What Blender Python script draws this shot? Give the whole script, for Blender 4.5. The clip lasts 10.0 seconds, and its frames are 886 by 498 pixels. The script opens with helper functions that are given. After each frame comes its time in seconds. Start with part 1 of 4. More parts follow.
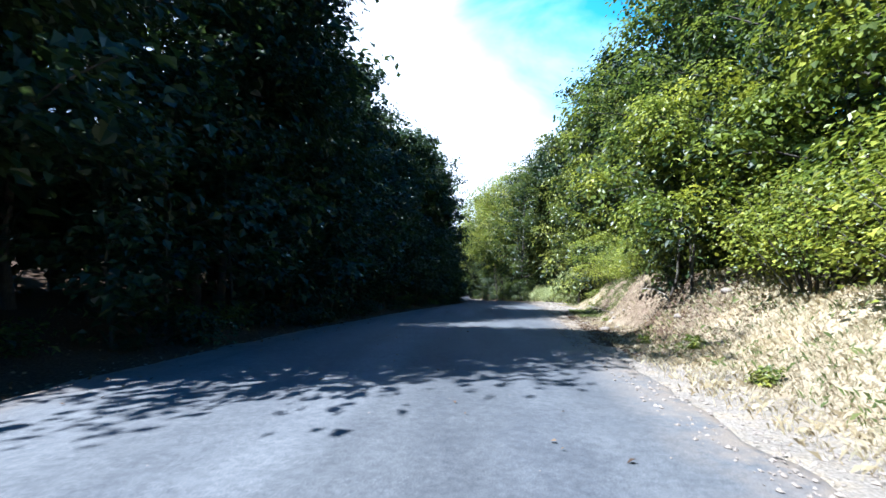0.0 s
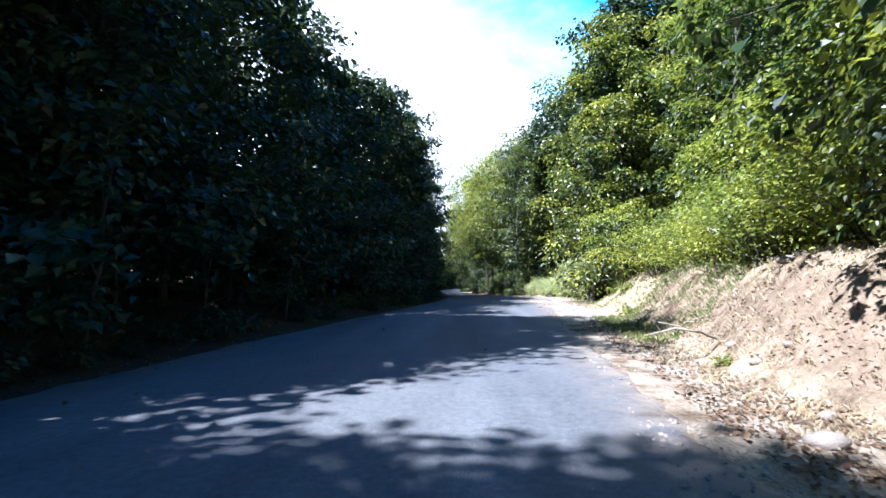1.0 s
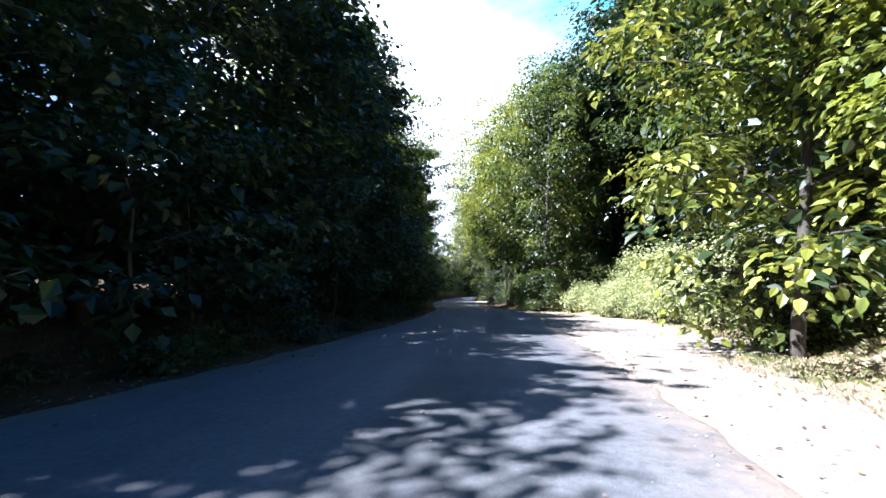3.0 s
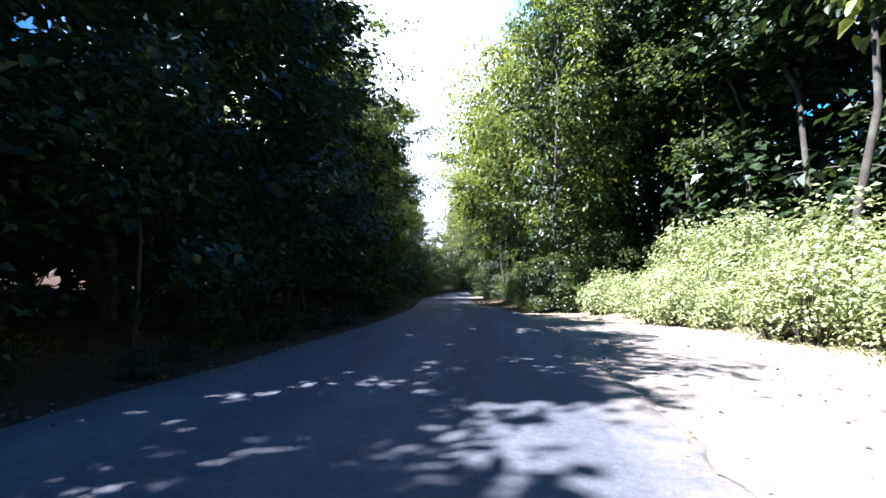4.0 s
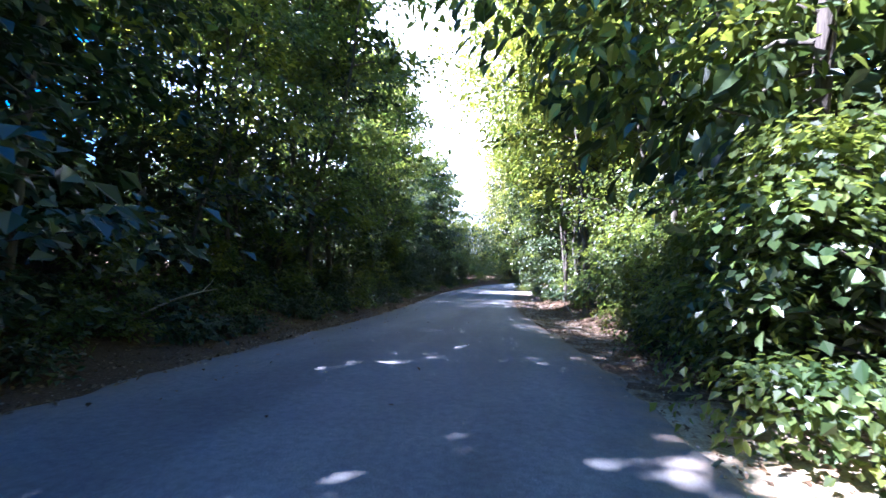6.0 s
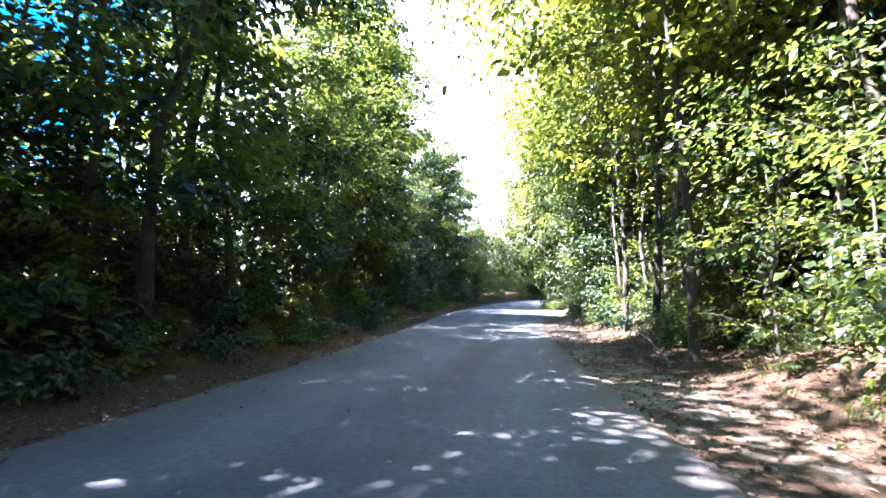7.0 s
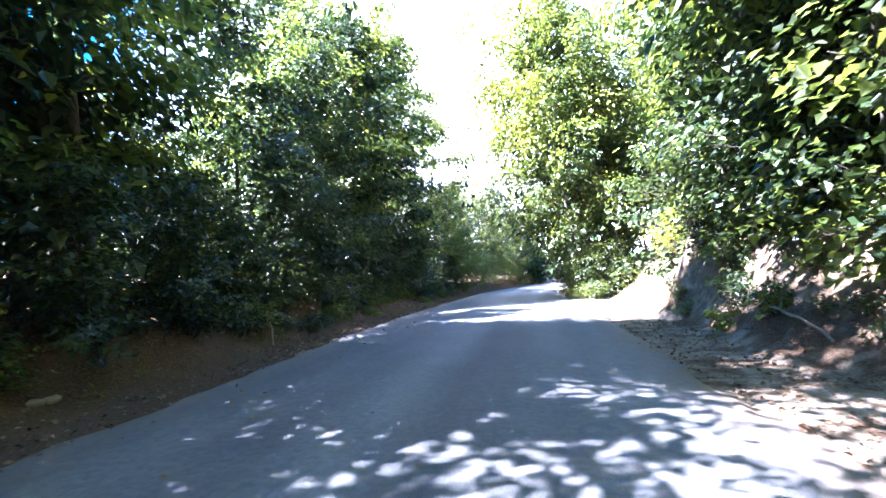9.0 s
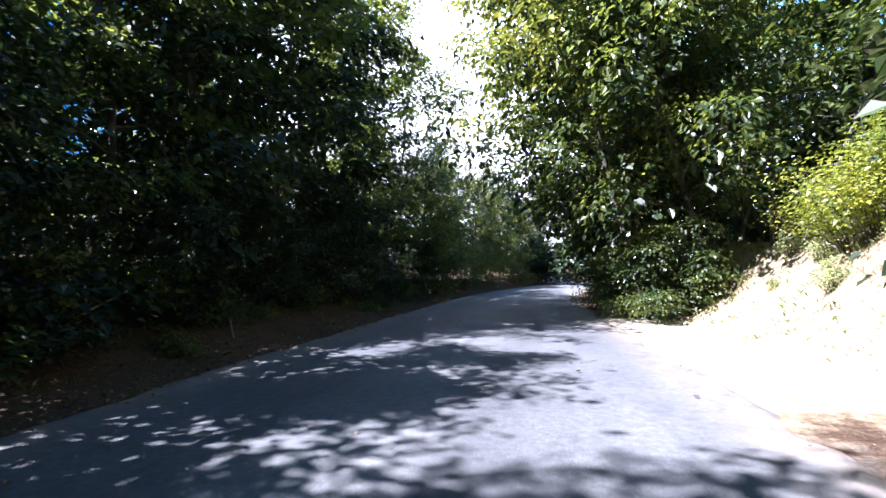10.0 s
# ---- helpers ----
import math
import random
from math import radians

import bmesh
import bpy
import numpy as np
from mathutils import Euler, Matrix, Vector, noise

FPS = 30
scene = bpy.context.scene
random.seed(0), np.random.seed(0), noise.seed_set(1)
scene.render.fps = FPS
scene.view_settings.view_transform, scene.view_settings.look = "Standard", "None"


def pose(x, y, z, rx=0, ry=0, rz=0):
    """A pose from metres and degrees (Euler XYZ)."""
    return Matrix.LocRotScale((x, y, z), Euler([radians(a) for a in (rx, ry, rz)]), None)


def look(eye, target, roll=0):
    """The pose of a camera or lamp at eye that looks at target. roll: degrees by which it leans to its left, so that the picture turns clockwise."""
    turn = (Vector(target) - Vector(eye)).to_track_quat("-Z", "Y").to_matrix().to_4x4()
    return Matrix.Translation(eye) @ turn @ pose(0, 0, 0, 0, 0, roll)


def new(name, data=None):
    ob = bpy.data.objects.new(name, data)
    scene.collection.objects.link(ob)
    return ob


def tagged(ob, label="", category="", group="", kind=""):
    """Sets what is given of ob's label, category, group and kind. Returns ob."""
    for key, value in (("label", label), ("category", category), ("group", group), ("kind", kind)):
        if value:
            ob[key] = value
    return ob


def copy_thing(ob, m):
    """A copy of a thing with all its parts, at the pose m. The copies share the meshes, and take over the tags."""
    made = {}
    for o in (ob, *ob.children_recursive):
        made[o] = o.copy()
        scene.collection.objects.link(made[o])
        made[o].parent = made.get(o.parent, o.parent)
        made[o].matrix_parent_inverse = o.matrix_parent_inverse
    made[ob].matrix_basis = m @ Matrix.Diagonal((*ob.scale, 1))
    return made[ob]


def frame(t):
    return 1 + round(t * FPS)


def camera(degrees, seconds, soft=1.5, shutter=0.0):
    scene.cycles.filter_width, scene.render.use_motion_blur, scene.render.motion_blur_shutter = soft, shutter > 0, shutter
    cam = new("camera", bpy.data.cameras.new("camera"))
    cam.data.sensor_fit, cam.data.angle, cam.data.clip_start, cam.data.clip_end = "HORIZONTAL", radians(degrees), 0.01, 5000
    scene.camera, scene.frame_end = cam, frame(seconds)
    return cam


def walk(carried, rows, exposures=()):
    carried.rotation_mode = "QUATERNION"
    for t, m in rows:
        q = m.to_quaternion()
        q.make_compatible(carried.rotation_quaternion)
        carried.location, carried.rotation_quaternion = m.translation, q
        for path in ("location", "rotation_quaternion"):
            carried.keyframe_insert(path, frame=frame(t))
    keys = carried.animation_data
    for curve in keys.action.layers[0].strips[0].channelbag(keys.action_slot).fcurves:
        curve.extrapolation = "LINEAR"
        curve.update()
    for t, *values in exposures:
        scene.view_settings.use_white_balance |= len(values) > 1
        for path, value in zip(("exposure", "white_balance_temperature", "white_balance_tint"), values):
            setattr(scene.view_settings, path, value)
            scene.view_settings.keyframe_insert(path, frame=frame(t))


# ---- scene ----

# camera and its way along the road: seconds, x, y, z, yaw, pitch, roll
cam = camera(84.4, 10.0, soft=1.5, shutter=0.06)
ROWS = [
    (0.0, -0.11, 0.00, 1.05, 0.95, 4.78, -0.30),
    (0.5, 0.54, 4.37, 1.14, -0.30, 4.25, 0.35),
    (1.0, 1.04, 8.32, 1.20, 0.25, 3.80, 0.45),
    (1.5, 1.66, 12.53, 1.20, -0.35, 3.80, 0.55),
    (2.0, 2.09, 16.53, 1.20, 1.80, 3.80, -1.10),
    (2.5, 2.82, 21.05, 1.21, 3.20, 4.50, -0.40),
    (4.0, 4.24, 33.01, 1.13, 3.60, 3.87, 0.62),
    (4.5, 4.47, 36.52, 1.09, 5.09, 2.04, 0.37),
    (5.0, 4.93, 41.34, 1.05, 6.86, 3.39, -0.81),
    (5.5, 5.03, 45.44, 1.02, 8.58, 1.90, -1.16),
    (7.0, 4.31, 56.78, 0.86, 12.18, 4.40, -1.11),
    (7.5, 3.80, 60.62, 0.72, 13.33, 2.45, -0.21),
    (8.0, 3.32, 64.91, 0.59, 12.85, 3.20, 1.93),
    (8.5, 2.91, 69.06, 0.50, 12.02, 2.55, 2.21),
    (9.0, 2.62, 73.27, 0.45, 10.91, 3.31, 2.59),
    (9.5, 2.42, 77.68, 0.44, 10.78, 3.22, 0.93),
    (10.0, 2.24, 81.79, 0.46, 10.91, 2.62, -0.06),
]
EXPOSURES = [
    (0.0, 1.6, 5300, 11), (0.5, 1.8, 5250, 16), (1.0, 1.9, 5300, 18), (1.5, 2.25, 5350, 20), (2.0, 2.3, 5450, 20), (2.5, 2.05, 5550, 20), (4.0, 2.4, 5450, 21), (4.5, 2.3, 5350, 23), (5.0, 2.4, 5300, 25),
    (5.5, 3.1, 5050, 31), (7.0, 4.15, 5650, 27), (7.5, 4.5, 5700, 28), (8.0, 4.15, 5950, 27), (8.5, 4.5, 5600, 27), (9.0, 4.4, 5400, 28), (9.5, 3.95, 5200, 38), (10.0, 2.4, 5600, 26),
]
walk(cam, [(t, pose(x, y, z, 90 + pitch, roll, yaw)) for t, x, y, z, yaw, pitch, roll in ROWS], EXPOSURES)

# ---- daylight ----
SUN_EL, SUN_FROM = radians(51), Vector((-0.86, -0.50, 0)).normalized()
world = bpy.data.worlds.new("daylight")
scene.world = world
world.use_nodes = True
nt = world.node_tree
nt.nodes.clear()
w_out = nt.nodes.new("ShaderNodeOutputWorld")
w_bg = nt.nodes.new("ShaderNodeBackground")
w_sky = nt.nodes.new("ShaderNodeTexSky")
w_sky.sky_type, w_sky.sun_disc = "NISHITA", False
w_sky.sun_elevation, w_sky.sun_rotation = SUN_EL, math.atan2(SUN_FROM.x, SUN_FROM.y)
w_sky.air_density, w_sky.dust_density, w_sky.ozone_density = 1.0, 0.6, 2.0
w_tc = nt.nodes.new("ShaderNodeTexCoord")
w_map = nt.nodes.new("ShaderNodeMapping")
w_map.inputs["Rotation"].default_value = (0.2, 0.5, 0.5)
w_map.inputs["Scale"].default_value = (1.3, 3.0, 2.0)
w_noise = nt.nodes.new("ShaderNodeTexNoise")
w_noise.inputs["Scale"].default_value, w_noise.inputs["Detail"].default_value = 1.7, 7
w_noise.inputs["Roughness"].default_value, w_noise.inputs["Distortion"].default_value = 0.5, 0.5
w_ramp = nt.nodes.new("ShaderNodeValToRGB")
w_ramp.color_ramp.elements[0].position, w_ramp.color_ramp.elements[1].position = 0.11, 0.33
w_ramp.color_ramp.elements[0].color = (1, 1, 1, 1)
w_ramp.color_ramp.elements[1].color = (0, 0, 0, 1)
w_mix = nt.nodes.new("ShaderNodeMix")
w_mix.data_type = "RGBA"
w_mix.inputs["B"].default_value = (36, 38, 40, 1)
nt.links.new(w_tc.outputs["Generated"], w_map.inputs["Vector"])
nt.links.new(w_map.outputs[0], w_noise.inputs["Vector"])

w_sep = nt.nodes.new("ShaderNodeSeparateXYZ")
nt.links.new(w_tc.outputs["Generated"], w_sep.inputs[0])
w_slant = nt.nodes.new("ShaderNodeMath")
w_slant.operation = "MULTIPLY_ADD"
nt.links.new(w_sep.outputs["X"], w_slant.inputs[0])
w_slant.inputs[1].default_value = 0.8
nt.links.new(w_sep.outputs["Z"], w_slant.inputs[2])
w_wisp = nt.nodes.new("ShaderNodeMath")
w_wisp.operation = "MULTIPLY_ADD"
nt.links.new(w_noise.outputs[0], w_wisp.inputs[0])
w_wisp.inputs[1].default_value = -0.75
nt.links.new(w_slant.outputs[0], w_wisp.inputs[2])
w_bank = nt.nodes.new("ShaderNodeMapRange")
w_bank.interpolation_type = "SMOOTHSTEP"
w_bank.inputs["From Min"].default_value, w_bank.inputs["From Max"].default_value = 0.62, 0.92
nt.links.new(w_sep.outputs["Y"], w_bank.inputs["Value"])
nt.links.new(w_wisp.outputs[0], w_ramp.inputs[0])
w_front = nt.nodes.new("ShaderNodeMix")
w_front.data_type = "RGBA"
w_front.inputs["A"].default_value, w_front.inputs["B"].default_value = (3.5, 18.5, 31, 1), (36, 38, 40, 1)
nt.links.new(w_ramp.outputs[0], w_front.inputs["Factor"])
nt.links.new(w_front.outputs["Result"], w_mix.inputs["B"])
nt.links.new(w_bank.outputs[0], w_mix.inputs["Factor"])
w_tint = nt.nodes.new("ShaderNodeMix")
w_tint.data_type, w_tint.blend_type = "RGBA", "MULTIPLY"
w_tint.inputs["Factor"].default_value = 1.0
w_tint.inputs["B"].default_value = (0.12, 1.35, 2.4, 1)
nt.links.new(w_sky.outputs[0], w_tint.inputs["A"])
nt.links.new(w_tint.outputs["Result"], w_mix.inputs["A"])
nt.links.new(w_mix.outputs["Result"], w_bg.inputs["Color"])
w_bg.inputs["Strength"].default_value = 0.018
nt.links.new(w_bg.outputs[0], w_out.inputs["Surface"])

sun = new("sun", bpy.data.lights.new("sun", "SUN"))
sun.data.energy, sun.data.angle, sun.data.color = 5.0, radians(0.55), (1.0, 0.97, 0.91)
sun_at = Vector((SUN_FROM.x * math.cos(SUN_EL), SUN_FROM.y * math.cos(SUN_EL), math.sin(SUN_EL)))
sun.matrix_world = look(sun_at * 60 + Vector((0, 40, 0)), (0, 40, 0))


# ---- materials ----
class Mat:
    """A node material with shortcuts for its nodes."""

    def __init__(self, name):
        self.m = bpy.data.materials.new(name)
        self.m.use_nodes = True
        self.t = self.m.node_tree
        self.p = self.t.nodes["Principled BSDF"]
        self.out = self.t.nodes["Material Output"]
        self.co = self.t.nodes.new("ShaderNodeTexCoord").outputs["Object"]

    def node(self, kind):
        return self.t.nodes.new(kind)

    def link(self, a, b):
        self.t.links.new(a, b)

    def noise(self, scale, detail=4, rough=0.55, stretch=None, dist=0.0):
        n = self.node("ShaderNodeTexNoise")
        n.inputs["Scale"].default_value, n.inputs["Detail"].default_value = scale, detail
        n.inputs["Roughness"].default_value, n.inputs["Distortion"].default_value = rough, dist
        src = self.co
        if stretch:
            mp = self.node("ShaderNodeMapping")
            mp.inputs["Scale"].default_value = stretch
            self.link(src, mp.inputs["Vector"])
            src = mp.outputs[0]
        self.link(src, n.inputs["Vector"])
        return n.outputs[0]

    def ramp(self, value, stops):
        r = self.node("ShaderNodeValToRGB")
        el = r.color_ramp.elements
        while len(el) < len(stops):
            el.new(0.5)
        for e, (at, c) in zip(el, stops):
            e.position, e.color = at, (*c, 1) if len(c) == 3 else c
        self.link(value, r.inputs[0])
        return r.outputs[0]

    def mix(self, fac, a, b, mode="MIX"):
        n = self.node("ShaderNodeMix")
        n.data_type, n.blend_type = "RGBA", mode
        for sock, v in (("Factor", fac), ("A", a), ("B", b)):
            if isinstance(v, (int, float)):
                n.inputs[sock].default_value = v
            elif isinstance(v, tuple):
                n.inputs[sock].default_value = (*v, 1)
            else:
                self.link(v, n.inputs[sock])
        return n.outputs["Result"]

    def bump(self, height, strength, distance):
        b = self.node("ShaderNodeBump")
        b.inputs["Strength"].default_value, b.inputs["Distance"].default_value = strength, distance
        self.link(height, b.inputs["Height"])
        self.link(b.outputs[0], self.p.inputs["Normal"])

    def attr(self, name):
        a = self.node("ShaderNodeAttribute")
        a.attribute_name = name
        return a

    def color(self, c):
        self.link(c, self.p.inputs["Base Color"])


def leaf_material(name, dark, mid, light, through_colour, clear=0.38, rough=0.42, drift=1.0):
    k = Mat(name)
    g = k.node("ShaderNodeNewGeometry")
    tint = k.ramp(g.outputs["Random Per Island"], [(0.0, dark), (0.55, mid), (1.0, light)])
    big = k.noise(0.75, 3)
    shade = k.ramp(big, [(0.36, (1 - 0.58 * drift, 1 - 0.45 * drift, 1 - 0.4 * drift)), (0.5, (0.9, 0.93, 0.9)), (0.66, (1 + 0.3 * drift, 1 + 0.2 * drift, 0.97))])
    c = k.mix(1.0, tint, shade, "MULTIPLY")
    k.color(c)
    k.p.inputs["Roughness"].default_value = rough
    k.p.inputs["Specular IOR Level"].default_value = 0.55
    tr = k.node("ShaderNodeBsdfTranslucent")
    c2 = k.mix(1.0, k.mix(0.5, through_colour, tint), shade, "MULTIPLY")
    k.link(c2, tr.inputs["Color"])
    ms = k.node("ShaderNodeMixShader")
    ms.inputs[0].default_value = clear
    k.link(k.p.outputs[0], ms.inputs[1])
    k.link(tr.outputs[0], ms.inputs[2])
    k.link(ms.outputs[0], k.out.inputs["Surface"])
    return k.m


LEAF = leaf_material("tree_leaves", (0.026, 0.042, 0.016), (0.06, 0.088, 0.027), (0.135, 0.17, 0.055), (0.40, 0.49, 0.06), 0.48, 0.36)
# Lighter copy of the tree leaves, with sunlight put into the colour.
LEAF_SUN = leaf_material("sunlit_leaves", (0.075, 0.095, 0.02), (0.205, 0.23, 0.04), (0.38, 0.40, 0.09), (0.42, 0.44, 0.05), 0.30, 0.34)
# Dark copy of the tree leaves; the wood's shade is put into its colour.
LEAF_SHADED = leaf_material("shade_dark_leaves", (0.014, 0.029, 0.011), (0.028, 0.052, 0.016), (0.055, 0.085, 0.026), (0.10, 0.16, 0.03), 0.24)
# Yellow-green foliage, lightened further to stand for sun falling on it.
LEAF_BRIGHT = leaf_material("sunlit_yellow_leaves", (0.095, 0.12, 0.02), (0.235, 0.27, 0.038), (0.39, 0.41, 0.075), (0.50, 0.55, 0.05), 0.42)
LEAF_WEED = leaf_material("weed_leaves", (0.16, 0.20, 0.06), (0.40, 0.43, 0.17), (0.62, 0.62, 0.34), (0.46, 0.48, 0.16), 0.35, 0.55, 0.4)
STRAW = leaf_material("dry_grass", (0.24, 0.175, 0.095), (0.46, 0.37, 0.225), (0.64, 0.55, 0.38), (0.48, 0.38, 0.21), 0.25, 0.7, 0.3)
GRASS = leaf_material("green_grass", (0.07, 0.10, 0.025), (0.13, 0.17, 0.045), (0.25, 0.27, 0.09), (0.25, 0.30, 0.05), 0.3, 0.6, 0.3)
LITTER = leaf_material("fallen_leaves", (0.06, 0.032, 0.016), (0.14, 0.08, 0.042), (0.30, 0.20, 0.12), (0.2, 0.12, 0.05), 0.12, 0.75, 0.3)


def bark_material(name, a, b, c):
    k = Mat(name)
    ridges = k.noise(9, 5, 0.6, (6, 6, 0.8))
    patch = k.noise(1.6, 3)
    k.color(k.mix(k.ramp(patch, [(0.48, (0, 0, 0)), (0.62, (1, 1, 1))]), k.ramp(ridges, [(0.3, a), (0.7, b)]), c))
    k.p.inputs["Roughness"].default_value = 0.9
    k.bump(ridges, 0.6, 0.02)
    return k.m


BARK = bark_material("bark", (0.028, 0.022, 0.018), (0.09, 0.074, 0.057), (0.105, 0.1, 0.075))
BARK_PALE = bark_material("pale_bark", (0.05, 0.042, 0.034), (0.14, 0.122, 0.1), (0.11, 0.105, 0.085))
DEADWOOD = bark_material("dead_wood", (0.12, 0.10, 0.075), (0.33, 0.28, 0.21), (0.42, 0.37, 0.30))


def asphalt_material():
    k = Mat("asphalt")
    grit = k.noise(120, 4, 0.75)
    mid = k.noise(1.3, 5, 0.6)
    lane = k.noise(0.9, 4, 0.5, (1.0, 0.07, 1.0))
    base = k.ramp(grit, [(0.30, (0.07, 0.077, 0.084)), (0.52, (0.134, 0.144, 0.153)), (0.74, (0.255, 0.258, 0.262))])
    worn = k.mix(1.0, base, k.ramp(lane, [(0.36, (0.74, 0.75, 0.77)), (0.62, (1.15, 1.14, 1.12))]), "MULTIPLY")
    worn = k.mix(1.0, worn, k.ramp(mid, [(0.3, (0.85, 0.85, 0.86)), (0.7, (1.08, 1.07, 1.05))]), "MULTIPLY")
    blotch = k.noise(16, 4, 0.6)
    worn = k.mix(1.0, worn, k.ramp(blotch, [(0.35, (0.8, 0.8, 0.81)), (0.65, (1.14, 1.13, 1.12))]), "MULTIPLY")
    across = k.node("ShaderNodeMath")
    across.operation = "MULTIPLY_ADD"
    k.link(k.noise(0.5, 3, 0.5), across.inputs[0])
    across.inputs[1].default_value = 0.14
    k.link(k.attr("across").outputs["Fac"], across.inputs[2])
    grey = lambda g: (g, g, g * 1.01)
    tracks = k.ramp(across.outputs[0], [(0.05, grey(0.92)), (0.22, grey(1.1)), (0.40, grey(0.98)), (0.56, grey(1.08)), (0.62, grey(0.84)), (0.76, grey(0.86)), (0.82, grey(1.06)), (0.98, grey(0.95))])
    worn = k.mix(1.0, worn, tracks, "MULTIPLY")
    edge = k.attr("edge")
    dirt = k.noise(3.2, 6, 0.65)
    m = k.node("ShaderNodeMath")
    m.operation = "MULTIPLY"
    k.link(edge.outputs["Fac"], m.inputs[0])
    m.use_clamp = True
    k.link(k.ramp(dirt, [(0.36, (0.12, 0.12, 0.12)), (0.58, (1, 1, 1))]), m.inputs[1])
    soil = k.mix(k.attr("litter").outputs["Fac"], (0.27, 0.22, 0.17), (0.17, 0.125, 0.09))
    k.color(k.mix(m.outputs[0], worn, k.mix(1.0, soil, k.ramp(grit, [(0.3, (0.6, 0.6, 0.6)), (0.7, (1.3, 1.3, 1.3))]), "MULTIPLY")))
    k.p.inputs["Roughness"].default_value = 0.82
    k.p.inputs["Specular IOR Level"].default_value = 0.35
    k.bump(grit, 0.5, 0.006)
    return k.m


def ground_material():
    k = Mat("verge_soil")
    kind = k.attr("soil")
    sep = k.node("ShaderNodeSeparateColor")
    k.link(kind.outputs["Color"], sep.inputs[0])
    fine, clod, big = k.noise(38, 5, 0.7), k.noise(7, 5, 0.6), k.noise(0.8, 4)
    litter = k.ramp(fine, [(0.3, (0.032, 0.02, 0.013)), (0.5, (0.085, 0.053, 0.033)), (0.72, (0.19, 0.13, 0.085))])
    straw = k.ramp(fine, [(0.28, (0.22, 0.16, 0.095)), (0.5, (0.42, 0.335, 0.215)), (0.75, (0.58, 0.49, 0.35))])
    earth = k.ramp(clod, [(0.3, (0.10, 0.068, 0.046)), (0.52, (0.20, 0.142, 0.098)), (0.75, (0.34, 0.265, 0.195))])
    gravel = k.ramp(fine, [(0.3, (0.17, 0.14, 0.11)), (0.52, (0.31, 0.27, 0.22)), (0.75, (0.47, 0.425, 0.365))])
    wob = k.ramp(k.noise(2.3, 5, 0.65), [(0.38, (0, 0, 0)), (0.62, (1, 1, 1))])

    def soft(sock):
        m = k.node("ShaderNodeMath")
        m.operation = "MULTIPLY_ADD"
        m.use_clamp = True
        k.link(sock, m.inputs[0])
        m.inputs[1].default_value = 1.9
        s = k.node("ShaderNodeMath")
        s.operation = "MULTIPLY_ADD"
        k.link(wob, s.inputs[0])
        s.inputs[1].default_value, s.inputs[2].default_value = 0.9, -0.9
        k.link(s.outputs[0], m.inputs[2])
        return m.outputs[0]

    c = k.mix(soft(sep.outputs[0]), litter, straw)
    c = k.mix(soft(sep.outputs[1]), c, earth)
    c = k.mix(soft(sep.outputs[2]), c, gravel)
    c = k.mix(1.0, c, k.ramp(big, [(0.3, (0.8, 0.8, 0.8)), (0.7, (1.1, 1.1, 1.1))]), "MULTIPLY")
    k.color(c)
    k.p.inputs["Roughness"].default_value = 0.95
    k.p.inputs["Specular IOR Level"].default_value = 0.15
    k.bump(k.mix(0.5, fine, clod), 0.8, 0.05)
    return k.m


def stone_material():
    k = Mat("field_stone")
    n = k.noise(14, 5, 0.65)
    k.color(k.ramp(n, [(0.3, (0.16, 0.13, 0.10)), (0.6, (0.33, 0.28, 0.23)), (0.8, (0.45, 0.41, 0.36))]))
    k.p.inputs["Roughness"].default_value = 0.9
    k.bump(n, 0.6, 0.02)
    return k.m


ASPHALT, SOIL, STONE = asphalt_material(), ground_material(), stone_material()

# ---- the road's line: y, height, centre x, width ----
LINE = [
    (-40, -0.4, -7.5, 6.0), (-14, 0.0, -3.1, 6.1), (0, 0.0, -1.30, 6.1), (7, 0.13, -0.80, 6.1), (14, 0.15, 0.08, 6.1), (21, 0.16, 1.15, 6.0),
    (28, 0.15, 2.30, 5.8), (35, 0.06, 3.02, 5.4), (42, 0.00, 3.48, 5.1), (49, -0.06, 3.75, 5.0), (56, -0.18, 3.45, 4.95),
    (63, -0.39, 2.79, 4.8), (70, -0.56, 2.15, 4.9), (77, -0.61, 1.68, 5.1), (84, -0.60, 1.45, 5.3), (91, -0.68, 1.25, 5.4),
    (98, -0.75, 1.15, 5.4), (105, -0.76, 1.45, 5.4), (112, -0.76, 2.3, 5.4), (119, -0.74, 3.6, 5.4), (126, -0.72, 5.4, 5.4), (140, -0.7, 10.5, 5.4), (170, -0.7, 27.0, 5.4),
]
LINE_Y = np.array([r[0] for r in LINE], float)


def along(col, y):
    """A smooth value of the road's line at y (numbers or arrays)."""
    v = np.array([r[col] for r in LINE], float)
    s = np.gradient(v, LINE_Y)
    y = np.clip(np.asarray(y, float), LINE_Y[0], LINE_Y[-1] - 1e-6)
    i = np.searchsorted(LINE_Y, y, "right") - 1
    h = LINE_Y[i + 1] - LINE_Y[i]
    f = (y - LINE_Y[i]) / h
    return (2 * f**3 - 3 * f**2 + 1) * v[i] + (f**3 - 2 * f**2 + f) * h * s[i] + (-2 * f**3 + 3 * f**2) * v[i + 1] + (f**3 - f**2) * h * s[i + 1]


